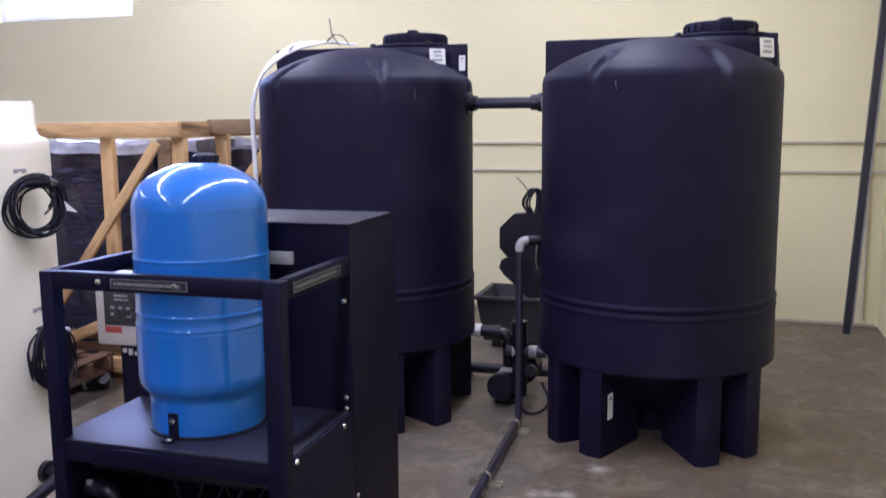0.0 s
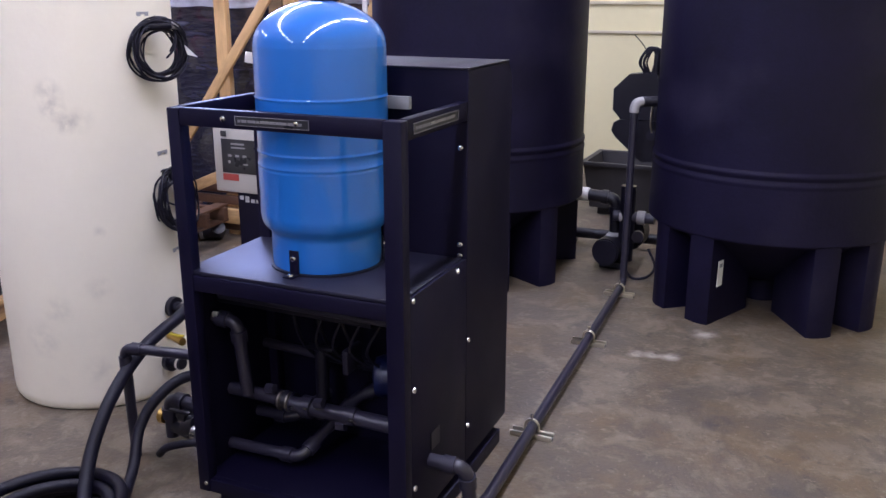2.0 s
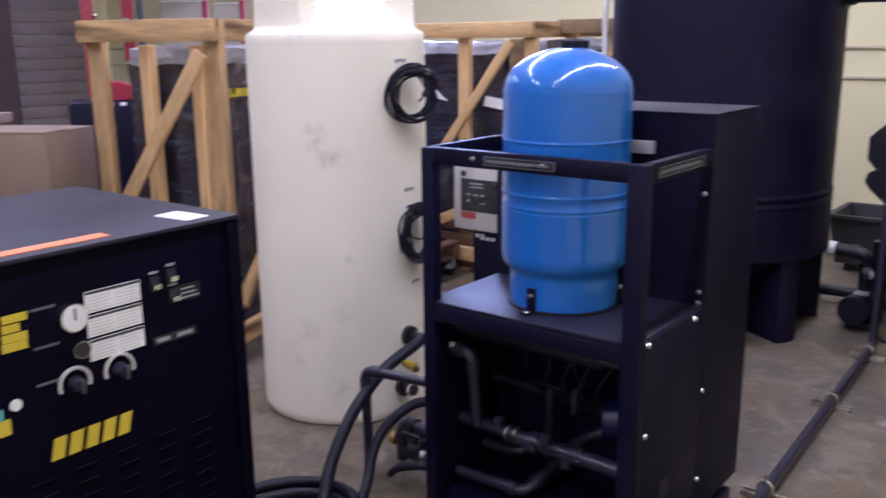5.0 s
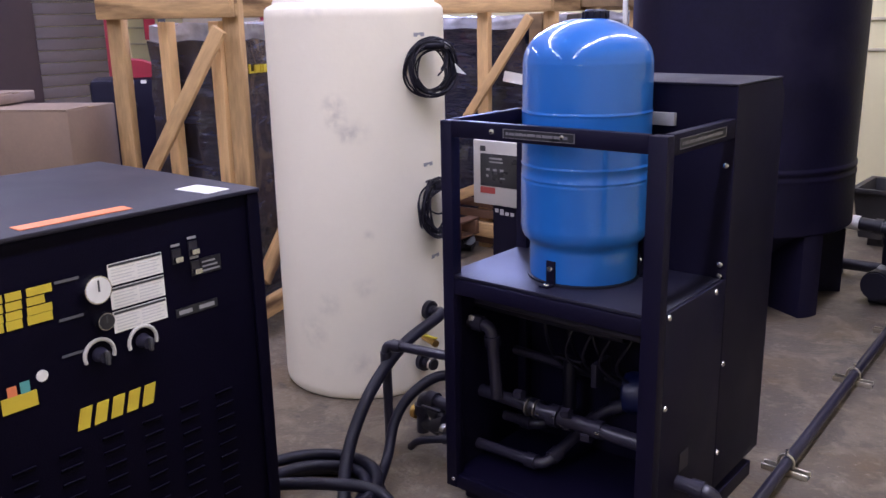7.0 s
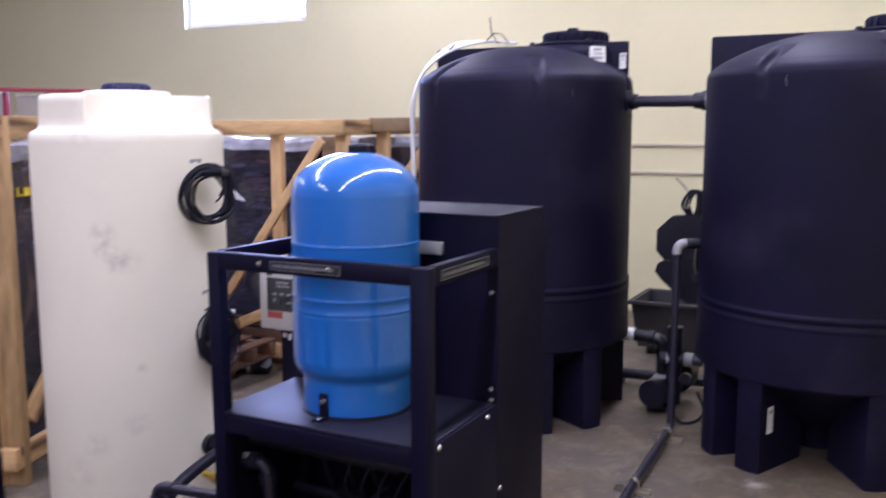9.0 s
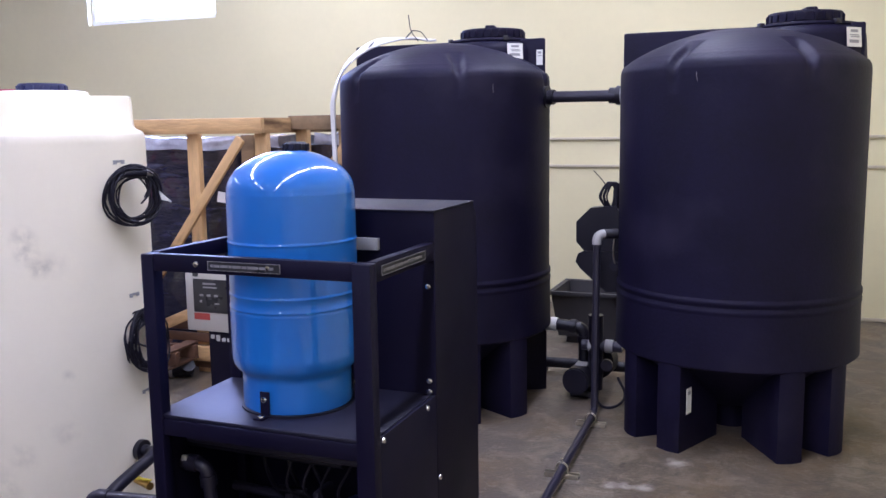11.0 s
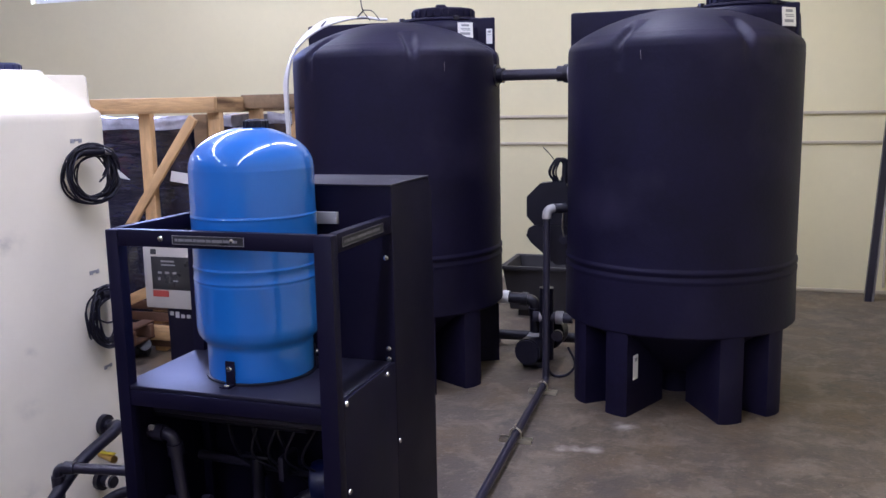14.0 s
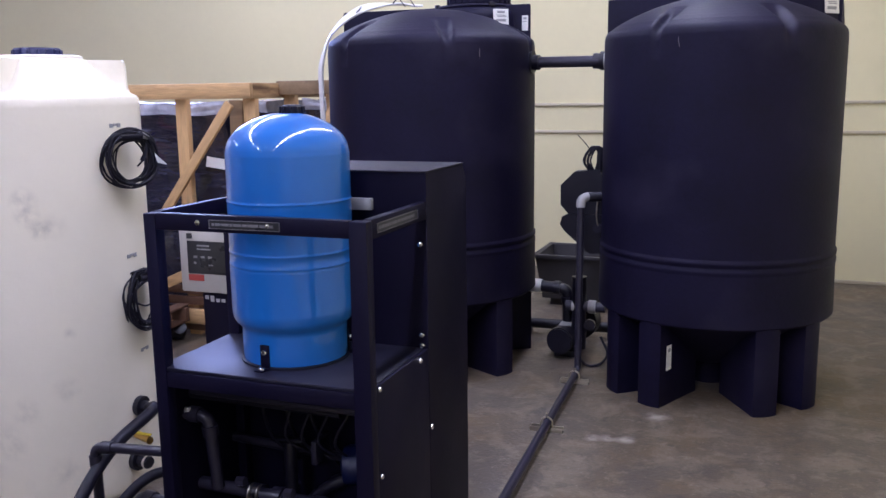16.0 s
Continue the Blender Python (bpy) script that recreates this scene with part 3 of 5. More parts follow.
# ---- water cart with the blue pressure tank ----
CX0, CX1, CY0, CY1 = -1.358, -0.622, 1.900, 2.345
CZT, CZS = 1.272, 0.792
BY1, BZT = 2.70, 1.364
cart = thing("equipment_cart", (CX0 + CX1) / 2, (CY0 + BY1) / 2, 0, "black powder-coated steel equipment cart with pipework inside", "equipment cart")
P = 0.042
for x0, x1 in ((CX0, CX0 + P), (CX1 - P - 0.012, CX1)):
    part("post", rect(x0, x1, CY0, CY0 + P, 0.055, CZT - 0.002, 0.003), M_STEEL, cart)
part("post", rect(CX0, CX0 + P, CY1 - P, CY1, 0.055, CZT - 0.002, 0.003), M_STEEL, cart)
part("front_rail", rect(CX0 + P, CX1 - P - 0.012, CY0 + 0.002, CY0 + 0.028, CZT - 0.050, CZT, 0.003), M_STEEL, cart)
part("side_rail", rect(CX0 + 0.002, CX0 + 0.030, CY0 + P, CY1 - P, CZT - 0.050, CZT, 0.003), M_STEEL, cart)
part("side_rail", rect(CX1 - 0.030, CX1 - 0.002, CY0 + P, CY1, CZT - 0.056, CZT, 0.003), M_STEEL, cart)
part("shelf", rect(CX0 + 0.004, CX1 - 0.014, CY0 + 0.006, CY1, CZS - 0.012, CZS, 0.003), M_SHELF, cart)
part("shelf_edge", rect(CX0 + P, CX1 - P - 0.012, CY0 + 0.003, CY0 + 0.03, CZS - 0.062, CZS - 0.013, 0.003), M_STEEL, cart)
part("side_panel", rect(CX1 - 0.012, CX1 - 0.001, CY0 + P + 0.001, CY1, 0.085, CZS - 0.001, 0.002), M_STEEL, cart)
part("side_panel", rect(CX0 + 0.003, CX0 + 0.012, CY0 + P + 0.001, CY1 - P, 0.085, CZS - 0.014, 0.002), M_STEEL, cart)
part("bottom_pan", rect(CX0 + 0.013, CX1 - 0.013, CY0 + 0.03, BY1 - 0.02, 0.085, 0.10, 0.003), M_STEEL, cart)
part("bottom_rail", rect(CX0 + P, CX1 - P - 0.012, CY0 + 0.002, CY0 + 0.03, 0.055, 0.10, 0.003), M_STEEL, cart)
part("skid_base", rect(CX0 + 0.04, CX1 + 0.004, CY0 + 0.05, BY1 - 0.03, 0.0, 0.054, 0.004), M_STEEL, cart)
# tall cabinet at the back: its right side runs down to the floor pan
body = bm_new()
prism(body, [(CY1 + 0.001, 0.085), (BY1 + 0.035, 0.085), (BY1 + 0.035, BZT - 0.05), (BY1, BZT), (CY1 + 0.001, BZT)], CX0 + 0.02, CX1, 0.004)
moved(body, Matrix(((0, 0, 1, 0), (1, 0, 0, 0), (0, 1, 0, 0), (0, 0, 0, 1))))
part("cabinet", body, M_STEEL, cart)
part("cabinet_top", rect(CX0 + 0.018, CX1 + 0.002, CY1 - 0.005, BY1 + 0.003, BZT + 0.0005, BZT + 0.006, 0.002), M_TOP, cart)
part("angle_bracket", rect(-0.99, -0.805, CY1 - 0.02, CY1 - 0.001, CZT - 0.03, CZT + 0.008, 0.002), M_INK, cart, "grey angle bracket")

BOLT = finish(lathe(bm_new(), [(0.0095, 0.0), (0.0095, 0.002), (0.008, 0.005), (0.004, 0.0065)], 12), "bolt", M_BOLT)


def bolt(parent, x, y, z, rx=0, ry=0, rz=0, s=1.0):
    b = new("bolt", BOLT)
    b.parent = parent
    b.matrix_local = Matrix.Translation(Vector((x, y, z)) - base_of(parent)) @ pose(0, 0, 0, rx, ry, rz) @ Matrix.Scale(s, 4)
    return b


for y, z in ((1.958, 0.779), (1.958, 0.514), (1.958, 0.206), (2.362, 0.515), (2.362, 0.213), (2.271, 0.771)):
    bolt(cart, CX1 - 0.001, y, z, 0, 90)
for z in (1.135, 0.835, 0.80):
    bolt(cart, CX1 - 0.022, CY1 - 0.003, z, 90, 0, 0)
bolt(cart, -1.165, CY0 + 0.002, CZT - 0.024, 90)
bolt(cart, -1.325, CY0 + 0.03, CZS + 0.001, 0, 0, 0)
bolt(cart, -0.93, CY0 + 0.002, CZT - 0.024, 90, s=0.8)
bolt(cart, CX0 + 0.03, CY0 + 0.001, 0.085, 90, s=0.8)


def nameplate(parent, m, w, h):
    lab = part("nameplate", moved(rect(-w / 2, w / 2, -0.002, 0.0, -h / 2, h / 2), m), M_SCREEN, parent, "black nameplate with worn light lettering")
    for u0, u1, v0, v1 in ((-0.5, 0.5, 0.44, 0.5), (-0.5, 0.5, -0.5, -0.44), (-0.5, -0.492, -0.44, 0.44), (0.492, 0.5, -0.44, 0.44)):
        part("border", moved(rect(u0 * w, u1 * w, -0.0028, -0.0021, v0 * h, v1 * h), m), M_LABELLT, lab)
    u = -0.46
    for n in (0.05, 0.09, 0.12, 0.05, 0.13, 0.08, 0.16, 0.2):
        part("print_bar", moved(rect(u * w, (u + n - 0.012) * w, -0.0028, -0.0021, -0.15 * h, 0.15 * h), m), M_LABELLT, lab)
        u += n
    return lab


nameplate(cart, pose(-1.008, CY0 + 0.0015, CZT - 0.026), 0.235, 0.026)
nameplate(cart, pose(CX1 - 0.0015, 2.12, CZT - 0.028, 0, 0, 90), 0.30, 0.028)
part("stamped_plate", moved(rect(-0.03, 0.03, -0.002, 0, -0.03, 0.03), pose(CX1 + 0.0005, 2.10, 0.300, 0, 0, 90)), M_PVC_DK, cart)

# pipes inside the cart
def cart_pipe(name, pts, r, mat=M_PVC, collar=0.006, bend=0.035):
    return part(name, elbow_pipe(bm_new(), pts, r, bend, 14, collar), mat, cart)


cart_pipe("inner_pipe", [(-1.345, 2.02, 0.602), (-1.258, 2.02, 0.600), (-1.258, 2.05, 0.345)], 0.020)
cart_pipe("inner_pipe", [(-1.345, 2.08, 0.335), (-1.16, 2.08, 0.332)], 0.022)
part("union", rod(bm_new(), (-1.16, 2.08, 0.332), (-1.10, 2.08, 0.331), 0.03, 16), M_PVC_DK, cart)
part("union", rod(bm_new(), (-1.055, 2.06, 0.335), (-1.02, 2.06, 0.335), 0.036, 16), M_PVC, cart)
cart_pipe("inner_pipe", [(-1.10, 2.06, 0.335), (-0.64, 2.06, 0.330)], 0.025)
part("union", rod(bm_new(), (-0.905, 2.06, 0.334), (-0.865, 2.06, 0.334), 0.029, 16), M_PVC, cart)
cart_pipe("inner_pipe", [(-1.345, 2.06, 0.145), (-1.075, 2.06, 0.150), (-1.00, 2.30, 0.27), (-0.92, 2.36, 0.30)], 0.019)
cart_pipe("inner_pipe", [(-1.345, 2.22, 0.19), (-1.20, 2.22, 0.19), (-1.13, 2.37, 0.25)], 0.019)
cart_pipe("inner_pipe", [(-1.345, 2.28, 0.42), (-0.78, 2.28, 0.395)], 0.016)
cart_pipe("inner_pipe", [(-1.345, 2.06, 0.66), (-0.80, 2.06, 0.655)], 0.02, M_PVC_DK)
part("pump_motor", moved(lathe(bm_new(), [(0.02, -0.11), (0.06, -0.10), (0.068, -0.08), (0.068, 0.1), (0.05, 0.12)], 28), pose(-0.79, 2.26, 0.40, 0, 90, 20)), M_PUMPBLUE, cart, "dark blue pump motor")
part("valve_body", rod(bm_new(), (-1.07, 2.20, 0.30), (-1.07, 2.20, 0.47), 0.022, 14), M_PVC_DK, cart)
part("valve_handle", rect(-1.12, -1.02, 2.185, 2.215, 0.47, 0.482, 0.004), M_PVC_DK, cart)
part("valve_handle", rect(-0.965, -0.945, 2.15, 2.25, 0.42, 0.50, 0.004), M_PVC, cart)
for k in range(3):
    part("cable", tube(bm_new(), [(-1.2 + 0.1 * k, 2.25, 0.70), (-1.17 + 0.09 * k, 2.2, 0.58), (-1.16 + 0.1 * k, 2.24, 0.46), (-1.1 + 0.08 * k, 2.3, 0.36)], 0.006, 8), M_PVC_DK, cart)
for x, y, z in ((-1.00, 2.04, 0.365), (-0.93, 2.05, 0.30), (-1.19, 2.06, 0.37), (-1.03, 2.10, 0.29)):
    part("union_nut", rod(bm_new(), (x, y, z), (x + 0.03, y, z + 0.004), 0.017, 6), M_PVC, cart)
# Small bright studs added to give the unions their highlights.
for k, (x, z) in enumerate(((-1.09, 0.338), (-1.035, 0.345), (-0.875, 0.338))):
    part("clamp_screw", rod(bm_new(), (x, 2.028, z), (x + 0.014, 2.028, z), 0.005, 8), M_BOLT, cart, "small bright stud added as a glint on the union")
for k in range(4):
    part("cable", tube(bm_new(), [(-1.08 + 0.07 * k, 2.30, 0.72), (-1.04 + 0.07 * k, 2.18, 0.62), (-1.06 + 0.06 * k, 2.16, 0.50), (-0.98 + 0.05 * k, 2.22, 0.42)], 0.0045, 8), M_PVC_DK, cart)
part("top_pipe", rod(bm_new(), (-1.30, 2.00, 0.69), (-0.72, 2.00, 0.685), 0.012, 12), M_PVC, cart)
# Pale block shaped as the white highlight on top of the inlet pipe.
part("inlet_fitting", rect(-1.335, -1.315, 1.998, 2.01, 0.610, 0.630, 0.003), M_PVC_LT, cart)
# Thin metal rings added as shiny highlights round the pipe joints.
for x in (-1.145, -1.115, -1.06):
    part("clamp_ring", rod(bm_new(), (x, 2.07, 0.333), (x + 0.006, 2.07, 0.333), 0.0315, 16), M_ZINC, cart)

# blue pressure tank
BX, BY, BR = -1.003, 2.154, 0.191
blue = thing("pressure_tank", BX, BY, CZS, "glossy blue enamelled pressure tank standing on the cart shelf", "pressure tank")
prof = [(0.150, CZS + 0.002), (0.163, CZS + 0.004), (0.1645, CZS + 0.02), (0.165, CZS + 0.10), (0.167, 0.903), (0.173, 0.910), (0.184, 0.922), (0.190, 0.934), (0.193, 0.955), (0.193, 1.094),
        (0.1918, 1.097), (0.1918, 1.100), (0.1936, 1.103), (0.1936, 1.106), (0.1915, 1.109), (0.1915, 1.138), (0.1932, 1.1405), (0.1932, 1.1435), (0.1910, 1.146), (0.1912, 1.292), (0.1926, 1.2945), (0.1926, 1.2975), (0.1902, 1.300), (0.190, 1.437), (0.1885, 1.443)]
for k in range(1, 24):
    h = k / 24
    prof.append((0.1885 * (1 - h**2.15) ** 0.56 * (1 - 0.05 * h), 1.443 + 0.119 * h))
part("tank_body", moved(lathe(bm_new(), prof, 96), pose(BX, BY, 0)), M_BLUE, blue, smooth=50)
part("base_ring", moved(lathe(bm_new(), [(0.160, CZS), (0.171, CZS), (0.171, CZS + 0.006), (0.160, CZS + 0.008)], 64), pose(BX, BY, 0)), M_RUBBER, blue)
part("air_valve_cap", moved(lathe(bm_new(), [(0.034, 1.555), (0.034, 1.576), (0.028, 1.582), (0.01, 1.583)], 20), pose(BX + 0.005, BY + 0.03, 0)), M_RUBBER, blue)
for k in range(10):
    a = 2 * math.pi * k / 10
    part("cap_rib", rect(BX + 0.005 + 0.036 * math.cos(a) - 0.003, BX + 0.005 + 0.036 * math.cos(a) + 0.003, BY + 0.03 + 0.036 * math.sin(a) - 0.003, BY + 0.03 + 0.036 * math.sin(a) + 0.003, 1.556, 1.577, 0.001), M_RUBBER, blue)
for ang in (-90, 30, 150):
    m = pose(BX, BY, 0, 0, 0, ang - 4)
    br = part("foot_bracket", moved(rect(0.1655, 0.170, -0.016, 0.016, CZS + 0.001, CZS + 0.075, 0.001), m), M_STEEL, blue, "small black foot bracket")
    part("bracket_foot", moved(rect(0.170, 0.205, -0.016, 0.016, CZS + 0.001, CZS + 0.005, 0.001), m), M_STEEL, br)
    q = m @ Vector((0.171, 0, CZS + 0.052))
    bolt(br, q.x, q.y, q.z, 0, 90, ang - 4)
    q = m @ Vector((0.189, 0, CZS + 0.005))
    bolt(br, q.x, q.y, q.z)

# ---- white tank ----
WTX, WTY, WTR = -2.371, 2.574, 0.373
white = thing("white_tank", WTX, WTY, 0, "tall white plastic storage tank with grey scuffs and dark lid", "water tank")


def white_shape(r, z, a):
    # the sloping front between the two raised sides
    d = math.degrees(abs((a - radians(-20) + math.pi) % (2 * math.pi) - math.pi))
    half = 49.0
    if z > 1.63 and r > 0.17 and d < half:
        k = min(1.0, (half - d) / 3)
        return r + (0.178 - r) * k * min(1.0, (z - 1.63) / 0.13), z
    return r, z


prof = [(0.352, 0.0), (0.364, 0.004), (0.370, 0.014), (WTR, 0.04)] + [(WTR, z) for z in (0.5, 0.9, 1.3, 1.58)] + [(0.371, 1.606), (0.363, 1.617), (0.338, 1.630), (0.333, 1.645), (0.331, 1.67), (0.330, 1.70), (0.329, 1.73), (0.327, 1.750), (0.318, 1.759), (0.18, 1.761), (0.170, 1.763), (0.167, 1.774), (0.157, 1.778), (0.03, 1.780)]
part("tank_shell", moved(lathe(bm_new(), prof, 180, white_shape), pose(WTX, WTY, 0)), M_WHITE, white, smooth=45)
lid = part("screw_lid", moved(lathe(bm_new(), [(0.090, 1.775), (0.090, 1.800), (0.084, 1.808), (0.02, 1.810)], 32), pose(WTX, WTY, 0)), M_LID, white, "dark blue screw lid")
for k in range(16):
    a = 2 * math.pi * k / 16
    part("lid_rib", moved(rect(0.089, 0.094, -0.006, 0.006, 1.780, 1.800, 0.001), pose(WTX, WTY, 0, 0, 0, math.degrees(a))), M_LID, lid)


def on_white(ang, z, out=0.0):
    a = radians(ang)
    return Vector((WTX + (WTR + out) * math.cos(a), WTY + (WTR + out) * math.sin(a), z))


for ang, z in ((-6, 1.505), (0, 0.985), (6, 0.585)):
    for k in range(3):
        p = on_white(ang + 3 * k, z, 0.001)
        part("marker_writing", moved(rect(-0.009, 0.009, -0.001, 0.001, -0.009 + 0.006 * (k % 2), 0.006), Matrix.Translation(p) @ pose(0, 0, 0, 0, 0, ang + 3 * k + 90)), M_INK, white)


def cable_coil(ang, z, rx, rz, seed, out, facing, label):
    rnd = random.Random(seed)
    c = on_white(ang, z, out)
    coil = thing("cable_coil", c.x, c.y, c.z, label, "cable", "coils on the white tank")
    m = Matrix.Translation(c) @ pose(0, 0, 0, 0, 0, facing + 90)
    for k in range(16):
        size = (0.62 if z > 1 else 0.76) + (0.44 if z > 1 else 0.28) * rnd.random()
        sx, sz, dx = rx * size, rz * min(1.03, size + 0.08 * rnd.random()), 0.35 * rx * (1 - size) + 0.016 * rnd.uniform(-1, 1)
        dz = -0.45 * (rz - sz) + 0.012 * rnd.uniform(-1, 1)
        pts = []
        for j in range(25):
            a = 2 * math.pi * j / 24 + k
            pts.append(m @ Vector((dx + sx * math.cos(a), 0.012 * math.sin(3 * a + k) - 0.003 * k + 0.01, dz + sz * math.sin(a))))
        part("loop", tube(bm_new(), pts, 0.0037, 6, 2), M_RUBBER, coil)
    part("plug", rod(bm_new(), m @ Vector((-0.3 * rx, -0.02, 0.8 * rz)), m @ Vector((0.5 * rx, -0.03, 0.82 * rz)), 0.017, 12), M_RUBBER, coil)
    part("plug_tip", rod(bm_new(), m @ Vector((0.5 * rx, -0.03, 0.82 * rz)), m @ Vector((0.75 * rx, -0.03, 0.78 * rz)), 0.013, 12), M_PVC_LT, coil, "pale plug tip")
    part("loose_end", tube(bm_new(), [m @ Vector((0.7 * rx, -0.02, 0.7 * rz)), m @ Vector((0.62 * rx, -0.03, 0.3 * rz)), m @ Vector((0.45 * rx, -0.02, -0.1 * rz))], 0.005, 6), M_RUBBER, coil)
    for k in range(4):
        a = 0.9 + 0.35 * k
        tip = Vector((rx * (0.9 + 0.22 * rnd.random()) * math.cos(a), -0.02, rz * (1.05 + 0.1 * rnd.random()) * math.sin(a)))
        part("loose_end", tube(bm_new(), [m @ (tip * 0.86), m @ (tip * 0.95 + Vector((0.006, 0, 0))), m @ tip], 0.0037, 6), M_RUBBER, coil)
    part("loose_end", tube(bm_new(), [m @ Vector((-0.85 * rx, -0.02, 0.1 * rz)), m @ Vector((-0.2 * rx, -0.03, -0.18 * rz)), m @ Vector((0.4 * rx, -0.03, -0.08 * rz)), m @ Vector((0.85 * rx, -0.02, 0.25 * rz))], 0.0037, 6) if z < 1 else
         tube(bm_new(), [m @ Vector((0.75 * rx, -0.02, 0.45 * rz)), m @ Vector((0.55 * rx, -0.03, 0.0)), m @ Vector((0.25 * rx, -0.03, -0.3 * rz))], 0.0037, 6), M_RUBBER, coil)
    part("hook", rod(bm_new(), on_white(ang, z + rz * 0.95, 0.0), on_white(ang, z + rz * 0.95, 0.07), 0.006, 8), M_RUBBER, coil)


cable_coil(0, 1.376, 0.104, 0.106, 3, 0.030, -26, "coiled black cable hung on the white tank by its plug")
cable_coil(6, 0.800, 0.084, 0.115, 5, 0.022, -12, "coiled black cable hung low on the white tank")
t = single("paper_tag", moved(prism(bm_new(), [(-0.022, 0.022), (0.030, -0.022), (-0.012, -0.014)], -0.001, 0.001), pose(-1.872, 2.65, 1.368, 90, 0, 8)), M_PAPER, "small white paper tag hanging beside the cable coil", "tag")

# ---- control panel on its pedestal ----
ped = thing("control_panel", -2.04, 3.24, 0, "grey control box with a dark display on a black pedestal", "control panel")
PX0, PX1, PY = -2.20, -1.90, 3.16
part("pedestal", rect(PX0 + 0.10, PX1 - 0.02, PY + 0.02, PY + 0.20, 0.0, 0.698, 0.006), M_STEEL, ped)
enc = part("enclosure", rect(PX0, PX1, PY, PY + 0.18, 0.70, 1.005, 0.006), M_PANEL, ped)
part("overlay", rect(PX0 + 0.045, PX1 - 0.02, PY - 0.003, PY - 0.0005, 0.79, 0.945, 0.001), M_SCREEN, enc)
for u, v, w, h in ((0.10, 0.92, 0.07, 0.008), (0.10, 0.904, 0.075, 0.006), (0.08, 0.865, 0.02, 0.01), (0.12, 0.865, 0.02, 0.01), (0.16, 0.865, 0.02, 0.01), (0.08, 0.835, 0.012, 0.012), (0.16, 0.83, 0.025, 0.006)):
    part("print_bar", rect(PX0 + u, PX0 + u + w, PY - 0.0045, PY - 0.0032, v, v + h), M_INK, enc)
part("red_label", rect(PX0 + 0.045, PX0 + 0.13, PY - 0.003, PY - 0.0005, 0.755, 0.785), M_REDLAB, enc)
part("maker_mark", rect(PX0 + 0.045, PX0 + 0.075, PY - 0.003, PY - 0.0005, 0.955, 0.98), M_INKDK, enc)
for k in range(4):
    part("pedestal_print", rect(PX0 + 0.115 + 0.03 * k, PX0 + 0.135 + 0.03 * k, PY + 0.017, PY + 0.0195, 0.664 - 0.01 * (k > 0), 0.682 - 0.012 * (k > 1)), M_INKLT, ped)

# ---- plumbing and hoses between cart and white tank ----
t = thing("drain_stand", -1.76, 2.07, 0, "dark grey pipe stand with fittings beside the cart", "pipe stand")
part("pipe", elbow_pipe(bm_new(), [(-1.765, 2.06, 0.0), (-1.770, 2.06, 0.412), (-1.36, 2.12, 0.415)], 0.018, 0.035, 14, 0.004), M_PVC, t)
part("pipe", elbow_pipe(bm_new(), [(-1.72, 2.20, 0.02), (-1.72, 2.20, 0.17), (-1.36, 2.18, 0.16)], 0.024, 0.04, 14, 0.008), M_PVC, t)
part("pipe", elbow_pipe(bm_new(), [(-1.72, 2.20, 0.06), (-1.36, 2.12, 0.055)], 0.02, 0.04, 14, 0.006), M_PVC_DK, t)
part("valve", rod(bm_new(), (-1.62, 2.16, 0.09), (-1.56, 2.15, 0.12), 0.03, 14), M_PVC_DK, t)
part("brass_fitting", rod(bm_new(), (-1.755, 2.19, 0.10), (-1.735, 2.19, 0.10), 0.028, 14), M_BRASS, t)
part("valve_cluster", elbow_pipe(bm_new(), [(-1.66, 2.18, 0.13), (-1.58, 2.16, 0.13), (-1.56, 2.15, 0.04)], 0.02, 0.03, 12, 0.006), M_PVC_DK, t)
part("valve_lever", rect(-1.66, -1.57, 2.12, 2.135, 0.165, 0.175, 0.003), M_PVC_DK, t)
part("valve_cluster", rod(bm_new(), (-1.47, 2.14, 0.03), (-1.47, 2.14, 0.16), 0.026, 14), M_PVC_DK, t)
part("drain_hose", tube(bm_new(), [(-1.40, 2.10, 0.12), (-1.50, 2.06, 0.11), (-1.60, 2.04, 0.08), (-1.66, 2.06, 0.03)], 0.014, 10), M_RUBBER, t)
for p in ((-1.56, 2.13, 0.10), (-1.50, 2.12, 0.075)):
    part("clamp", rod(bm_new(), p, (p[0] + 0.02, p[1], p[2]), 0.029, 14), M_BOLT, t)


def tank_fitting(ang, z):
    t = thing("bulkhead_fitting", *on_white(ang, z), "black bulkhead fitting on the white tank wall", "pipe fitting", "tank fittings")
    part("flange", rod(bm_new(), on_white(ang, z, 0.0), on_white(ang, z, 0.022), 0.042, 18), M_PVC_DK, t)
    part("nipple", rod(bm_new(), on_white(ang, z, 0.02), on_white(ang, z, 0.075), 0.024, 16), M_PVC_DK, t)
    part("clamp_ring", rod(bm_new(), on_white(ang, z, 0.055), on_white(ang, z, 0.067), 0.027, 16), M_BOLT, t)


tank_fitting(-1, 0.358)
tank_fitting(-7, 0.138)
t = thing("brass_valve", -1.95, 2.52, 0.245, "small brass valve on the tank outlet", "valve")
part("valve_body", rod(bm_new(), (-2.00, 2.54, 0.245), (-1.90, 2.50, 0.245), 0.016, 12), M_BRASS, t)
part("lever", rect(-1.97, -1.90, 2.50, 2.515, 0.263, 0.269, 0.002), M_YELLOW, t, "yellow valve lever")

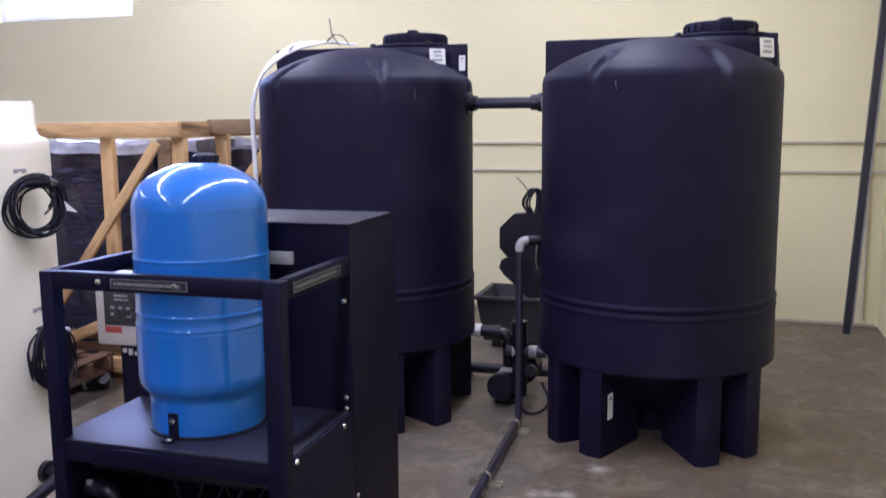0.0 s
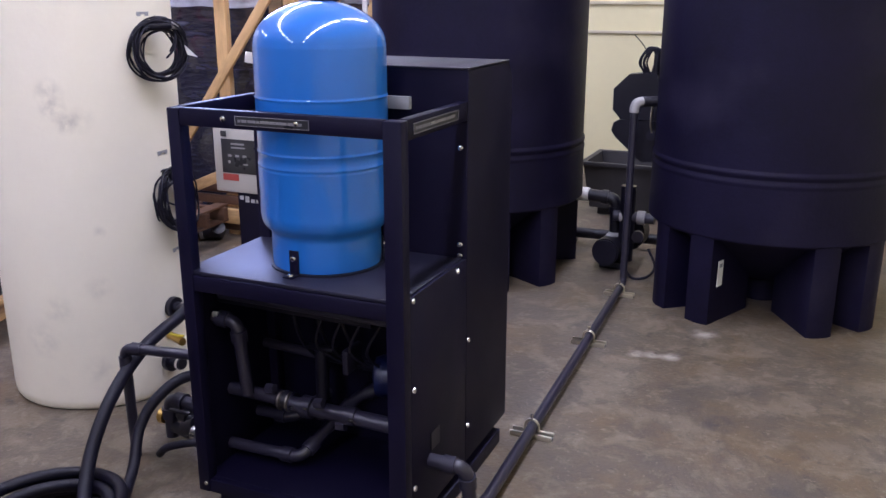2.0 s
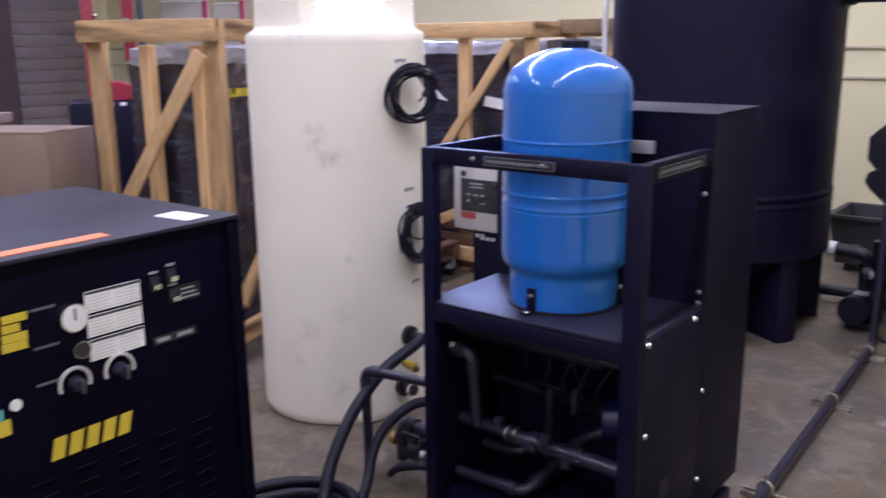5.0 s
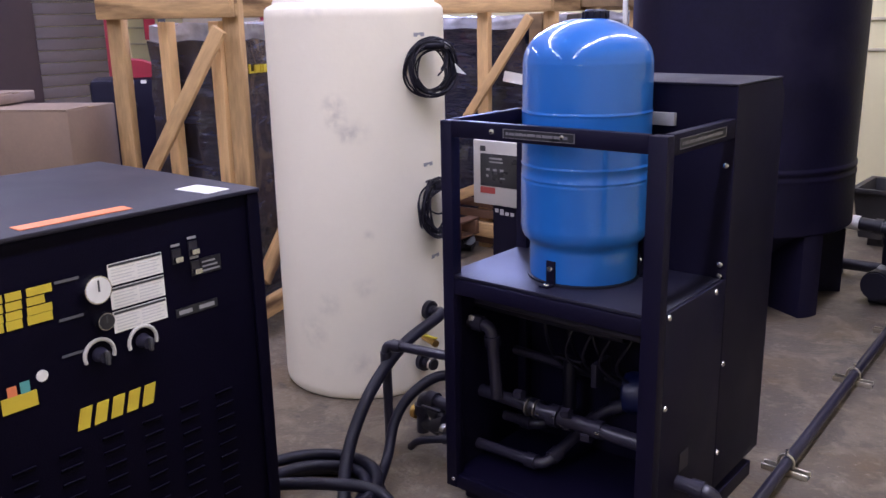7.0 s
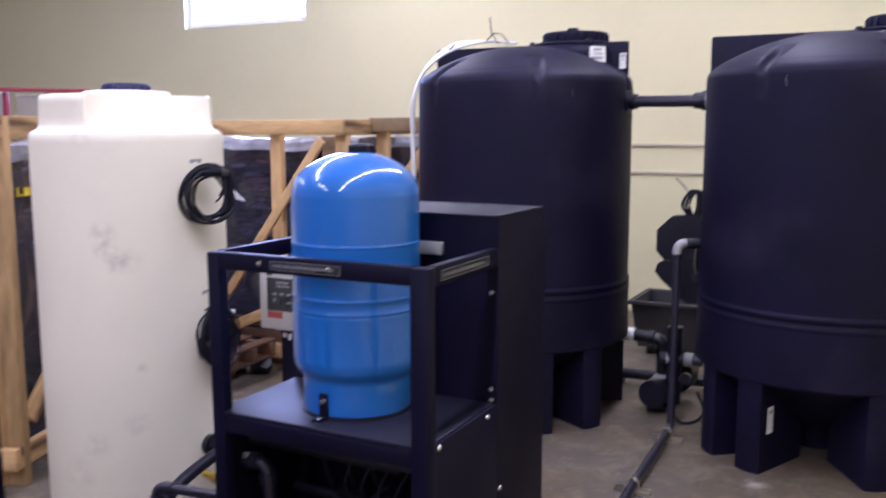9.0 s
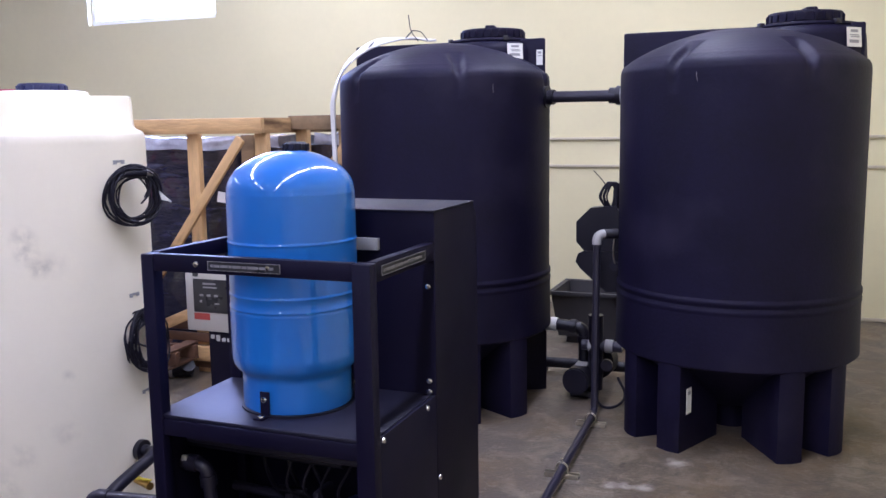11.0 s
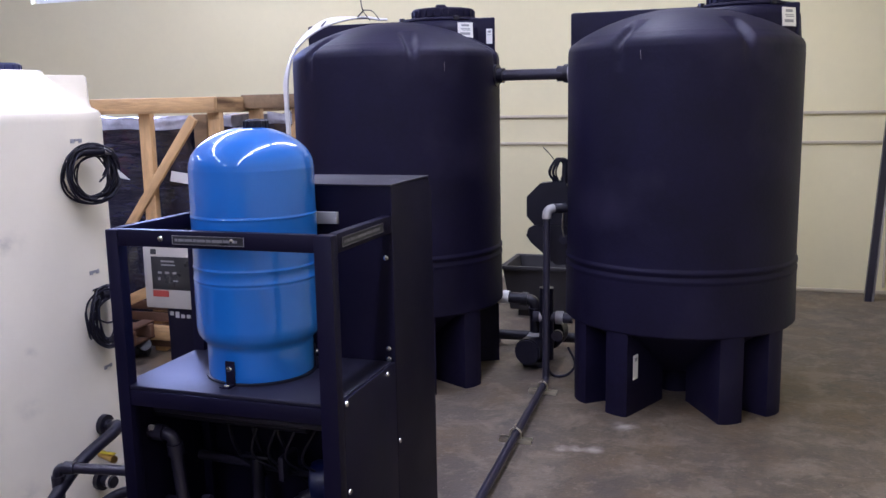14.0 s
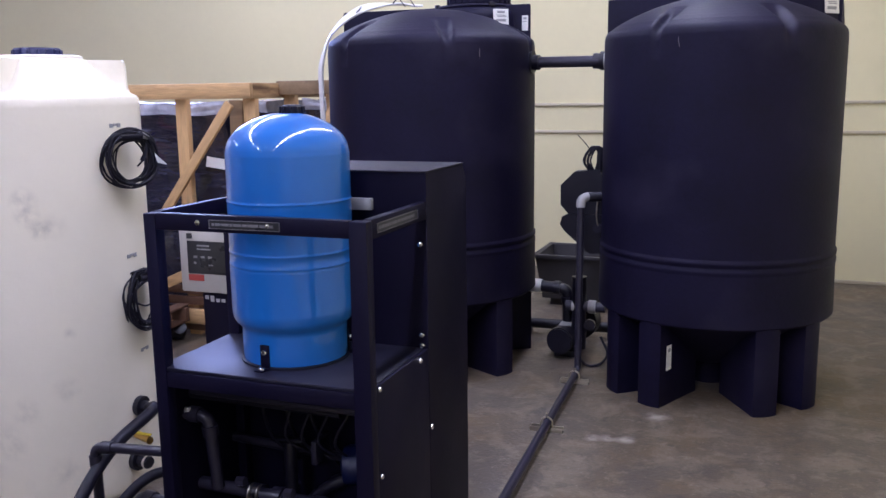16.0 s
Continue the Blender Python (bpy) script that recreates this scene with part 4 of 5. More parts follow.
t = thing("suction_hose", -1.7, 1.9, 0, "thick black rubber hose arching from the tank to the floor", "hose")
hose = [(-1.945, 2.56, 0.358), (-1.88, 2.51, 0.385), (-1.805, 2.40, 0.410), (-1.765, 2.15, 0.380), (-1.752, 1.97, 0.280), (-1.722, 1.83, 0.160), (-1.66, 1.72, 0.07), (-1.584, 1.64, 0.024), (-1.50, 1.56, 0.023)]
part("hose_run", tube(bm_new(), hose, 0.0225, 14), M_RUBBER, t)
t = thing("return_hose", -1.6, 2.0, 0, "black rubber hose curving down beside the cart", "hose")
part("hose_run", tube(bm_new(), [(-1.37, 2.13, 0.345), (-1.54, 2.10, 0.330), (-1.616, 2.03, 0.268), (-1.640, 1.96, 0.185), (-1.608, 1.88, 0.085), (-1.55, 1.77, 0.045), (-1.48, 1.68, 0.023)], 0.0185, 12), M_RUBBER, t)
coil = thing("hose_coil", -1.70, 1.74, 0, "black rubber hose lying in loose coils on the floor", "hose")
rnd = random.Random(11)
for k in range(4):
    r0, dx, dy = 0.215 - 0.022 * (k % 3), 0.02 * rnd.uniform(-1, 1), 0.02 * rnd.uniform(-1, 1)
    pts = [(-1.68 + dx + 1.02 * r0 * math.cos(a), 1.60 + dy + r0 * math.sin(a), 0.023 + 0.017 * k + 0.006 * math.sin(2 * a)) for a in [2 * math.pi * j / 16 + k for j in range(17)]]
    part("loop", tube(bm_new(), pts, 0.0205, 12, 3), M_RUBBER, coil)
part("trailing_end", tube(bm_new(), [(-1.80, 1.48, 0.09), (-1.62, 1.60, 0.10), (-1.47, 1.68, 0.09), (-1.36, 1.66, 0.035), (-1.29, 1.56, 0.022)], 0.0205, 12), M_RUBBER, coil)

# ---- floor pipe from the second tank to the cart ----
fp = thing("floor_pipe", -0.56, 3.4, 0, "dark grey pipe run on the floor held by strut brackets", "pipe")
part("pipe_run", elbow_pipe(bm_new(), [(-0.535, 4.60, 1.03), (-0.578, 4.56, 1.03), (-0.578, 4.53, 0.043), (-0.500, 2.20, 0.043)], 0.0195, 0.045, 16, 0.0), M_PVC, fp)
part("elbow_fitting", elbow_pipe(bm_new(), [(-0.53, 4.60, 1.03), (-0.578, 4.56, 1.03), (-0.578, 4.557, 0.975)], 0.0255, 0.04, 16), M_PVC_LT, fp, "pale grey elbow")
part("riser_to_tank", rod(bm_new(), (-0.545, 4.59, 1.03), (-0.43, 4.64, 1.03), 0.027, 16), M_PVC_DK, fp)
part("elbow_fitting", elbow_pipe(bm_new(), [(-0.62, 2.06, 0.245), (-0.505, 2.06, 0.245), (-0.498, 2.10, 0.043), (-0.502, 2.22, 0.043)], 0.022, 0.035, 16, 0.005), M_PVC, fp)


def strut_bracket(x, y):
    t = thing("strut_bracket", x, y, 0, "zinc strut channel with a pipe clamp bolted to the floor", "pipe bracket", "floor pipe brackets")
    for dy in (-0.021, 0.012):
        part("channel_flange", rect(x - 0.08, x + 0.08, y + dy, y + dy + 0.009, 0.0, 0.021, 0.002), M_ZINC, t)
    part("channel_web", rect(x - 0.08, x + 0.08, y - 0.0118, y + 0.0118, 0.0, 0.005), M_INKDK, t)
    cl = []
    for k in range(9):
        a = math.pi * k / 8
        cl.append((x + 0.026 * math.cos(a), y, 0.042 + 0.027 * math.sin(a)))
    part("clamp", tube(bm_new(), [(x + 0.026, y, 0.020)] + cl + [(x - 0.026, y, 0.020)], 0.005, 8, curved=False), M_ZINC, t)
    part("clamp_bolt", rod(bm_new(), (x, y, 0.067), (x, y, 0.088), 0.006, 8), M_BOLT, t)


strut_bracket(-0.576, 4.437)
strut_bracket(-0.555, 3.704)
strut_bracket(-0.523, 2.755)

# ---- pump, tub and cover between the tanks ----
pump = thing("pump", -0.72, 4.95, 0, "black electric pump with pipes between the tanks", "pump")
part("motor", rod(bm_new(), (-0.755, 4.84, 0.115), (-0.72, 5.12, 0.115), 0.082, 28), M_PVC_DK, pump)
part("motor_cap", rod(bm_new(), (-0.757, 4.825, 0.115), (-0.755, 4.842, 0.115), 0.075, 28), M_RUBBER, pump)
part("motor_foot", rect(-0.80, -0.66, 4.90, 5.05, 0.0, 0.04, 0.004), M_PVC_DK, pump)
part("rating_plate", rect(-0.775, -0.70, 4.90, 5.02, 0.195, 0.20, 0.002), M_INK, pump, "pale rating plate")
part("volute", rod(bm_new(), (-0.69, 5.12, 0.17), (-0.68, 5.22, 0.17), 0.11, 28), M_PVC_DK, pump)
part("outlet_pipe", elbow_pipe(bm_new(), [(-0.91, 5.0, 0.415), (-0.74, 5.0, 0.405), (-0.74, 5.02, 0.16)], 0.036, 0.05, 16, 0.008), M_PVC_DK, pump)
part("tank_nozzle", rod(bm_new(), (-0.99, 5.0, 0.418), (-0.905, 5.0, 0.415), 0.042, 16), M_WHITEPVC, pump, "white hose nozzle")
part("cross_pipe", rod(bm_new(), (-0.74, 4.95, 0.315), (-0.50, 4.95, 0.315), 0.032, 16), M_PVC, pump)
for x in (-0.70, -0.60):
    part("coupling", rod(bm_new(), (x, 4.95, 0.315), (x + 0.045, 4.95, 0.315), 0.041, 16), M_PVC_LT, pump)
part("valve_knob", rod(bm_new(), (-0.585, 4.93, 0.21), (-0.585, 4.90, 0.21), 0.035, 14), M_PVC, pump)
part("upright", rod(bm_new(), (-0.66, 4.95, 0.05), (-0.66, 4.95, 0.50), 0.045, 16), M_PVC_DK, pump)
part("power_cord", tube(bm_new(), [(-0.66, 4.9, 0.05), (-0.58, 4.75, 0.012), (-0.50, 4.78, 0.012), (-0.47, 4.88, 0.05), (-0.52, 4.92, 0.14)], 0.008, 8), M_RUBBER, pump)
t = thing("low_pipe", -0.75, 5.36, 0, "black pipe lying low between the two tanks", "pipe")
part("pipe", rod(bm_new(), (-1.35, 5.34, 0.075), (-0.25, 5.40, 0.075), 0.034, 16), M_PVC_DK, t)
for x in (-1.1, -0.45):
    part("pipe_foot", rect(x - 0.03, x + 0.03, 5.31, 5.42, 0.0, 0.045, 0.004), M_PVC_DK, t)

tub = thing("plastic_tub", -0.9, 6.3, 0, "dark grey open plastic tub on a low block", "tub")
TX0, TX1, TY0, TY1, TZ0, TZ1 = -1.235, -0.45, 6.10, 6.62, 0.06, 0.40
b = bm_new()
lo = [(TX0 + 0.05, TY0 + 0.05, TZ0), (TX1 - 0.05, TY0 + 0.05, TZ0), (TX1 - 0.05, TY1 - 0.05, TZ0), (TX0 + 0.05, TY1 - 0.05, TZ0)]
hi = [(TX0, TY0, TZ1), (TX1, TY0, TZ1), (TX1, TY1, TZ1), (TX0, TY1, TZ1)]
inn = [(x + (0.02 if x < -0.9 else -0.02), y + (0.02 if y < 6.3 else -0.02), z) for x, y, z in hi]
inl = [(x + (0.02 if x < -0.9 else -0.02), y + (0.02 if y < 6.3 else -0.02), z + 0.02) for x, y, z in lo]
rings = [[b.verts.new(p) for p in ring] for ring in (lo, hi, inn, inl)]
for r0, r1 in zip(rings, rings[1:]):
    for k in range(4):
        b.faces.new((r0[k], r0[(k + 1) % 4], r1[(k + 1) % 4], r1[k]))
b.faces.new(list(reversed(rings[0])))
b.faces.new(rings[3])
part("tub_wall", b, M_TUB, tub, smooth=20)
b = bm_new()
for a, c, d, e in ((TX0 - 0.015, TX1 + 0.015, TY0 - 0.02, TY0 + 0.004), (TX0 - 0.015, TX1 + 0.015, TY1 - 0.004, TY1 + 0.02), (TX0 - 0.015, TX0 + 0.004, TY0 + 0.004, TY1 - 0.004), (TX1 - 0.004, TX1 + 0.015, TY0 + 0.004, TY1 - 0.004)):
    box(b, a, c, d, e, TZ1 - 0.025, TZ1 + 0.004, 0.003)
part("tub_rim", b, M_TUB, tub)
part("tub_block", rect(TX0 + 0.1, TX1 - 0.1, TY0 + 0.1, TY1 - 0.1, 0.0, 0.059), M_TUB, tub)

cover = thing("octagonal_cover", -0.58, 4.82, 0.92, "black octagonal plastic cover clipped on the tank side", "equipment cover")
oct_pts = [(-0.745, 1.07), (-0.665, 1.15), (-0.52, 1.165), (-0.47, 1.06), (-0.47, 0.905), (-0.70, 0.905), (-0.745, 0.955)]
b = bm_new()
prism(b, oct_pts, -0.05, 0.05, 0.006)
part("upper_half", moved(b, Matrix(((1, 0, 0, 0), (0, 0, 1, 4.84), (0, 1, 0, 0), (0, 0, 0, 1)))), M_PVC_DK, cover, smooth=25)
b = bm_new()
prism(b, [(-0.735, 0.885), (-0.70, 0.902), (-0.47, 0.902), (-0.47, 0.68), (-0.57, 0.67), (-0.72, 0.80), (-0.748, 0.84)], -0.05, 0.05, 0.006)
part("lower_half", moved(b, Matrix(((1, 0, 0, 0), (0, 0, 1, 4.84), (0, 1, 0, 0), (0, 0, 0, 1)))), M_PVC_DK, cover, smooth=25)
part("pull_chain", tube(bm_new(), [(-0.525, 4.775, 1.00), (-0.53, 4.772, 0.90), (-0.52, 4.772, 0.84)], 0.005, 6), M_ZINC, cover)
part("dial", rod(bm_new(), (-0.522, 4.788, 0.825), (-0.522, 4.772, 0.825), 0.028, 16), M_PVC, cover)
t = thing("wire_bundle", -0.545, 4.80, 1.16, "tangle of black wires above the octagonal cover", "wire")
rnd = random.Random(4)
for k in range(12):
    w = 0.035 + 0.02 * rnd.random()
    c0 = -0.55 + 0.02 * rnd.uniform(-1, 1)
    part("wire", tube(bm_new(), [(c0 - 0.02, 4.80, 1.155), (c0 - w, 4.79, 1.22), (c0, 4.79, 1.295), (c0 + w, 4.80, 1.25), (c0 + 0.02, 4.81, 1.16)], 0.005, 6), M_RUBBER, t)
part("wire", tube(bm_new(), [(-0.56, 4.80, 1.25), (-0.60, 4.79, 1.31), (-0.645, 4.78, 1.36)], 0.003, 6), M_RUBBER, t)
part("conduit", rod(bm_new(), (-0.525, 4.81, 1.15), (-0.52, 4.81, 1.29), 0.018, 12), M_PVC_DK, t)

# ---- pressure washer ----
PWX, PWY, PWZ = -1.45, 1.262, 1.158
PWX0, PWY0 = -2.20, -0.20
pw = thing("pressure_washer", -1.8, 0.5, 0, "black cabinet pressure washer with gauges, knobs and yellow lettering", "pressure washer")
part("cabinet", rect(PWX0, PWX, PWY0, PWY, 0.05, PWZ - 0.012, 0.008), M_WASHER, pw)
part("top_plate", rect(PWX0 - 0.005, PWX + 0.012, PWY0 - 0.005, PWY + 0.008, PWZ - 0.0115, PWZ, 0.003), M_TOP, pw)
part("corner_trim", rect(PWX + 0.0005, PWX + 0.008, PWY - 0.03, PWY + 0.006, 0.06, PWZ - 0.013, 0.002), M_WASHER, pw)
for x in (PWX0 + 0.05, PWX - 0.09):
    for y in (PWY0 + 0.05, PWY - 0.09):
        part("foot", rect(x, x + 0.04, y, y + 0.04, 0.0, 0.051), M_RUBBER, pw)
part("orange_sticker", moved(rect(-0.022, 0.022, -0.13, 0.13, 0, 0.002), pose(PWX - 0.045, 0.80, PWZ + 0.0002)), M_ORANGE, pw, "orange warning sticker")
part("paper_label", moved(rect(-0.06, 0.06, -0.035, 0.035, 0, 0.002), pose(PWX - 0.085, 1.165, PWZ + 0.0002, 0, 0, 6)), M_PAPER, pw, "white paper label")


def face(y0, y1, z0, z1, out, name, mat, parent=None, bevel=0.0):
    return part(name, rect(PWX + 0.0005, PWX + out, y0, y1, z0, z1, bevel), mat, parent or pw)


for k in range(3):
    z0 = 0.888 + 0.056 * k
    lab = face(0.838, 0.976, z0, z0 + 0.050, 0.002, "instruction_label", M_PAPER)
    for j in range(5):
        for y0, y1 in ((0.845, 0.903), (0.910, 0.968)):
            part("print_bar", rect(PWX + 0.0021, PWX + 0.0028, y0, y1 - 0.008 * (j % 2), z0 + 0.005 + 0.0075 * j, z0 + 0.0075 + 0.0075 * j), M_INKLT, lab)
    part("heading_strip", rect(PWX + 0.0021, PWX + 0.0028, 0.840, 0.974, z0 + 0.043, z0 + 0.049), M_INKDK, lab)


def dial(y, z, r, mat, name):
    d = part(name, rod(bm_new(), (PWX, y, z), (PWX + 0.02, y, z), r, 28), M_BOLT, pw)
    part("dial_face", rod(bm_new(), (PWX + 0.019, y, z), (PWX + 0.0215, y, z), r * 0.9, 28), mat, d)
    part("needle", rect(PWX + 0.0216, PWX + 0.023, y - 0.002, y + 0.002, z - 0.1 * r, z + 0.7 * r), M_INKDK, d)


dial(0.802, 1.004, 0.032, M_GAUGE, "pressure_gauge")
dial(0.812, 0.928, 0.020, M_SCREEN, "hour_meter")


def knob(y, z):
    arc = [(PWX + 0.003, y + 0.036 * math.cos(radians(a)), z + 0.036 * math.sin(radians(a))) for a in range(-20, 201, 20)]
    k = part("knob_scale", tube(bm_new(), arc, 0.0045, 8, curved=False), M_PANEL, pw, "pale curved knob scale")
    part("knob", rod(bm_new(), (PWX, y, z), (PWX + 0.03, y, z), 0.018, 20, 0.014), M_PVC, k)
    part("knob_grip", rect(PWX + 0.03, PWX + 0.042, y - 0.004, y + 0.004, z - 0.016, z + 0.016, 0.002), M_INKDK, k)


knob(0.795, 0.851)
knob(0.904, 0.851)
for y, z in ((1.015, 1.03), (1.062, 1.04), (1.065, 0.99)):
    s = face(y - 0.012, y + 0.012, z - 0.018, z + 0.018, 0.004, "switch_plate", M_PVC_DK)
    part("toggle", rect(PWX + 0.004, PWX + 0.016, y - 0.010, y + 0.010, z - 0.012, z + 0.0), M_BOLT, s)
    part("print_bar", rect(PWX + 0.0005, PWX + 0.0015, y - 0.012, y + 0.012, z + 0.024, z + 0.030), M_INK, s)
b = face(1.08, 1.14, 0.97, 1.01, 0.002, "data_plate", M_PVC_DK)
for j in range(3):
    part("print_bar", rect(PWX + 0.0021, PWX + 0.0028, 1.085, 1.135 - 0.006 * j, 0.976 + 0.011 * j, 0.980 + 0.011 * j), M_INK, b)
b = face(1.0, 1.12, 0.878, 0.90, 0.002, "model_plate", M_SCREEN)
for y0, y1 in ((1.008, 1.045), (1.065, 1.11)):
    part("print_bar", rect(PWX + 0.0021, PWX + 0.0028, y0, y1, 0.884, 0.894), M_INK, b)
for y0, z in ((0.715, 1.035), (0.715, 0.95), (0.71, 0.868)):
    face(y0, y0 + 0.055, z, z + 0.006, 0.0015, "print_bar", M_FAINT)
# painted emblem strokes and yellow shapes
for k, (y0, y1) in enumerate(((0.565, 0.598), (0.604, 0.637), (0.648, 0.702))):
    for j in range(4):
        z0 = 0.962 + 0.0205 * j
        face(y0 + 0.006 * j / 3, y1 + 0.006 * j / 3 - (0.016 if (k == 2 and j == 2) else 0), z0, z0 + (0.0175 if j else 0.0195), 0.002, "emblem_stroke", M_YELLOW)
for y0, y1, z0, z1, mt in ((0.57, 0.646, 0.785, 0.82, M_YELLOW), (0.585, 0.605, 0.82, 0.842, M_ORANGE), (0.613, 0.633, 0.82, 0.845, M_TEAL)):
    face(y0, y1, z0, z1, 0.002, "emblem_shape", mt)
part("round_sticker", rod(bm_new(), (PWX, 0.662, 0.845), (PWX + 0.002, 0.662, 0.845), 0.013, 18), M_PAPER, pw)
# slanted yellow emblem where the maker's name stands: five block shapes
SH = Matrix(((1, 0, 0, 0), (0, 1, 0.25, 0), (0, 0, 1, 0), (0, 0, 0, 1)))


def emblem(k, pieces):
    b = bm_new()
    for y0, y1, z0, z1 in pieces:
        box(b, PWX + 0.0005, PWX + 0.0022, y0, y1, z0, z1)
    o = Matrix.Translation((0, 0.722 + 0.0405 * k, 0.690))
    part("emblem_shape", moved(b, o @ SH), M_YELLOW, pw)


for k in range(5):
    emblem(k, [(0.0, 0.029, 0.0, 0.050)])
# louvres
for c in range(6):
    for k in range(12):
        y0, z0 = 0.568 + 0.104 * c, 0.25 + 0.036 * k
        part("louvre", box(bm_new(), -0.001, 0.004, y0, y0 + 0.052, -0.003, 0.008, 0.002, Matrix.Translation((PWX, 0, z0)) @ pose(0, 0, 0, 0, 25, 0)), M_WASHER, pw)

# ---- timber crates with wrapped loads ----


def timber(parent, p0, p1, w, h, mat=M_WOOD, name="timber", up=(0, 0, 1)):
    """A board drawn along its own axis, so that its grain follows it."""
    p0, p1 = Vector(p0), Vector(p1)
    d = (p1 - p0)
    L = d.length
    b = bm_new()
    box(b, -w / 2, w / 2, -h / 2, h / 2, -L / 2, L / 2, 0.005)
    z = d.normalized()
    upv = Vector(up)
    y = (upv - z * upv.dot(z)).normalized() if abs(z.dot(upv)) < 0.95 else Vector((0, 1, 0))
    x = y.cross(z)
    m = Matrix((x, y, z)).transposed().to_4x4()
    ob = new(name, finish(b, name, mat))
    ob.parent = parent
    ob.matrix_local = Matrix.Translation((p0 + p1) / 2 - base_of(parent)) @ m
    return ob


def crate(x, y, turn, wide, deep, high, label, brace=(), posts=(), rail_mat=M_WOOD, rail_h=0.11, back=True, brace_w=0.085):
    c = thing("wooden_crate", x, y, 0, label, "crate", "timber crates")
    m = pose(x, y, 0, 0, 0, turn)

    def at(u, v, z):
        return m @ Vector((u, v, z))
    fx, fy = (m.to_3x3() @ Vector((1, 0, 0))), (m.to_3x3() @ Vector((0, 1, 0)))
    for z in (high - rail_h / 2, 0.14):
        timber(c, at(0, 0, z), at(wide, 0, z), 0.04, rail_h, rail_mat, "rail")
        timber(c, at(0, deep, z), at(wide, deep, z), 0.04, rail_h, rail_mat, "rail")
        for u in (0.02, wide - 0.02):
            timber(c, at(u, 0.021, z), at(u, deep - 0.021, z), 0.04, rail_h, rail_mat, "rail")
    for u in posts or (0.05, wide / 2, wide - 0.05):
        for v in ((0.066, deep - 0.066) if back else (0.066,)):
            timber(c, at(u, v, 0.0), at(u, v, high - 0.002), 0.088, 0.05, M_WOOD, "post", up=fy)
    for u0, z0, u1, z1, v in brace:
        timber(c, at(u0, v, z0), at(u1, v, z1), brace_w, 0.03, M_WOOD, "brace", up=fy)
    return c, m


def wrapped_load(m, u0, u1, v0, v1, z0, z1, seed, label):
    """A bulging load in crinkled film, with a clear film top coloured as glare."""
    rnd = random.Random(seed)
    c = m @ Vector(((u0 + u1) / 2, (v0 + v1) / 2, z0))
    t = thing("wrapped_load", c.x, c.y, c.z, label, "wrapped goods", "wrapped loads")
    for name, za, zb, mat, grow in (("wrapped_body", z0, z1 - 0.08, M_WRAP, 0.0), ("film_top", z1 - 0.079, z1, M_CLEAR, -0.012)):
        b = bm_new()
        box(b, u0 - grow, u1 + grow, v0 - grow, v1 + grow, za, zb)
        bmesh.ops.subdivide_edges(b, edges=b.edges[:], cuts=26, use_grid_fill=True)
        for vert in b.verts:
            n = noise.noise_vector(vert.co * 5.0 + Vector((seed, 0, 0)))
            f = noise.noise_vector(Vector((vert.co.x * 6, vert.co.y * 6, vert.co.z * 24)) + Vector((0, seed, 0)))
            k = min(1.0, (vert.co.z - za) / 0.03) if name == "wrapped_body" else 1.0
            vert.co += (0.022 * n + 0.009 * f) * max(0.0, k)
        part(name, moved(b, m), mat, t, smooth=60)
    return t


def pallet(x, y, z, turn, label, wide=1.1, deep=0.9):
    t = thing("pallet", x, y, z, label, "pallet", "wooden pallets")
    m = pose(x, y, z, 0, 0, turn)
    for v in (0.05, deep / 2, deep - 0.05):
        timber(t, m @ Vector((0, v, 0.06)), m @ Vector((wide, v, 0.06)), 0.045, 0.085, M_PALLET, "stringer")
    for zz in (0.009, 0.111):
        for k in range(6):
            u = 0.06 + (wide - 0.12) * k / 5
            timber(t, m @ Vector((u, 0, zz)), m @ Vector((u, deep, zz)), 0.09, 0.016, M_PALLET, "deck_board", up=(0, 0, 1))
    return t


# the crate beside the white tank, its near corner towards the camera
crate_c, mc = crate(-3.745, 2.208, 20, 0.75, 1.15, 1.688, "open pine crate frame with a diagonal brace, beside the white tank",
                    brace=((0.02, 0.52, 0.70, 1.535, -0.04),), posts=(0.05, 0.708), rail_h=0.102, brace_w=0.07)
timber(crate_c, mc @ Vector((0.622, 0.062, 0.0)), mc @ Vector((0.622, 0.062, 1.57)), 0.080, 0.05, M_WOOD, "post")
timber(crate_c, mc @ Vector((0.745, 0.10, 0.30)), mc @ Vector((0.745, 1.05, 1.05)), 0.09, 0.03, M_WOOD, "brace", up=(1, 0, 0))
timber(crate_c, mc @ Vector((0.31, 0.10, 0.0)), mc @ Vector((0.31, 0.10, 1.57)), 0.080, 0.05, M_WOOD, "post")
wrapped_load(mc, 0.13, 0.61, 0.17, 0.62, 0.0, 1.55, 2, "black stretch-wrapped load with yellow print inside the crate")
wrapped_load(mc, 0.28, 0.64, 0.68, 1.08, 0.0, 1.56, 4, "dark load in crinkled stretch wrap inside the crate")
band = thing("yellow_print", *(mc @ Vector((0.633, 0.40, 1.31))), "yellow printed bars on the black wrapped load", "label")
for v0, v1, z0, z1 in ((0.300, 0.312, 1.312, 1.357), (0.315, 0.342, 1.312, 1.322), (0.355, 0.398, 1.312, 1.352), (0.410, 0.422, 1.310, 1.353), (0.435, 0.475, 1.310, 1.352)):
    part("print_bar", moved(rect(0.626, 0.634, v0, v1, z0, z1), mc), M_YELLOW, band)
crate_a, ma = crate(-4.35, 4.60, 0, 1.67, 1.0, 1.688, "pine crate frame with a long diagonal brace, behind the tanks",
                    brace=((0.575, 0.32, 1.53, 1.56, -0.04),), posts=(0.05, 1.10, 1.62), rail_h=0.098, back=False, brace_w=0.062)
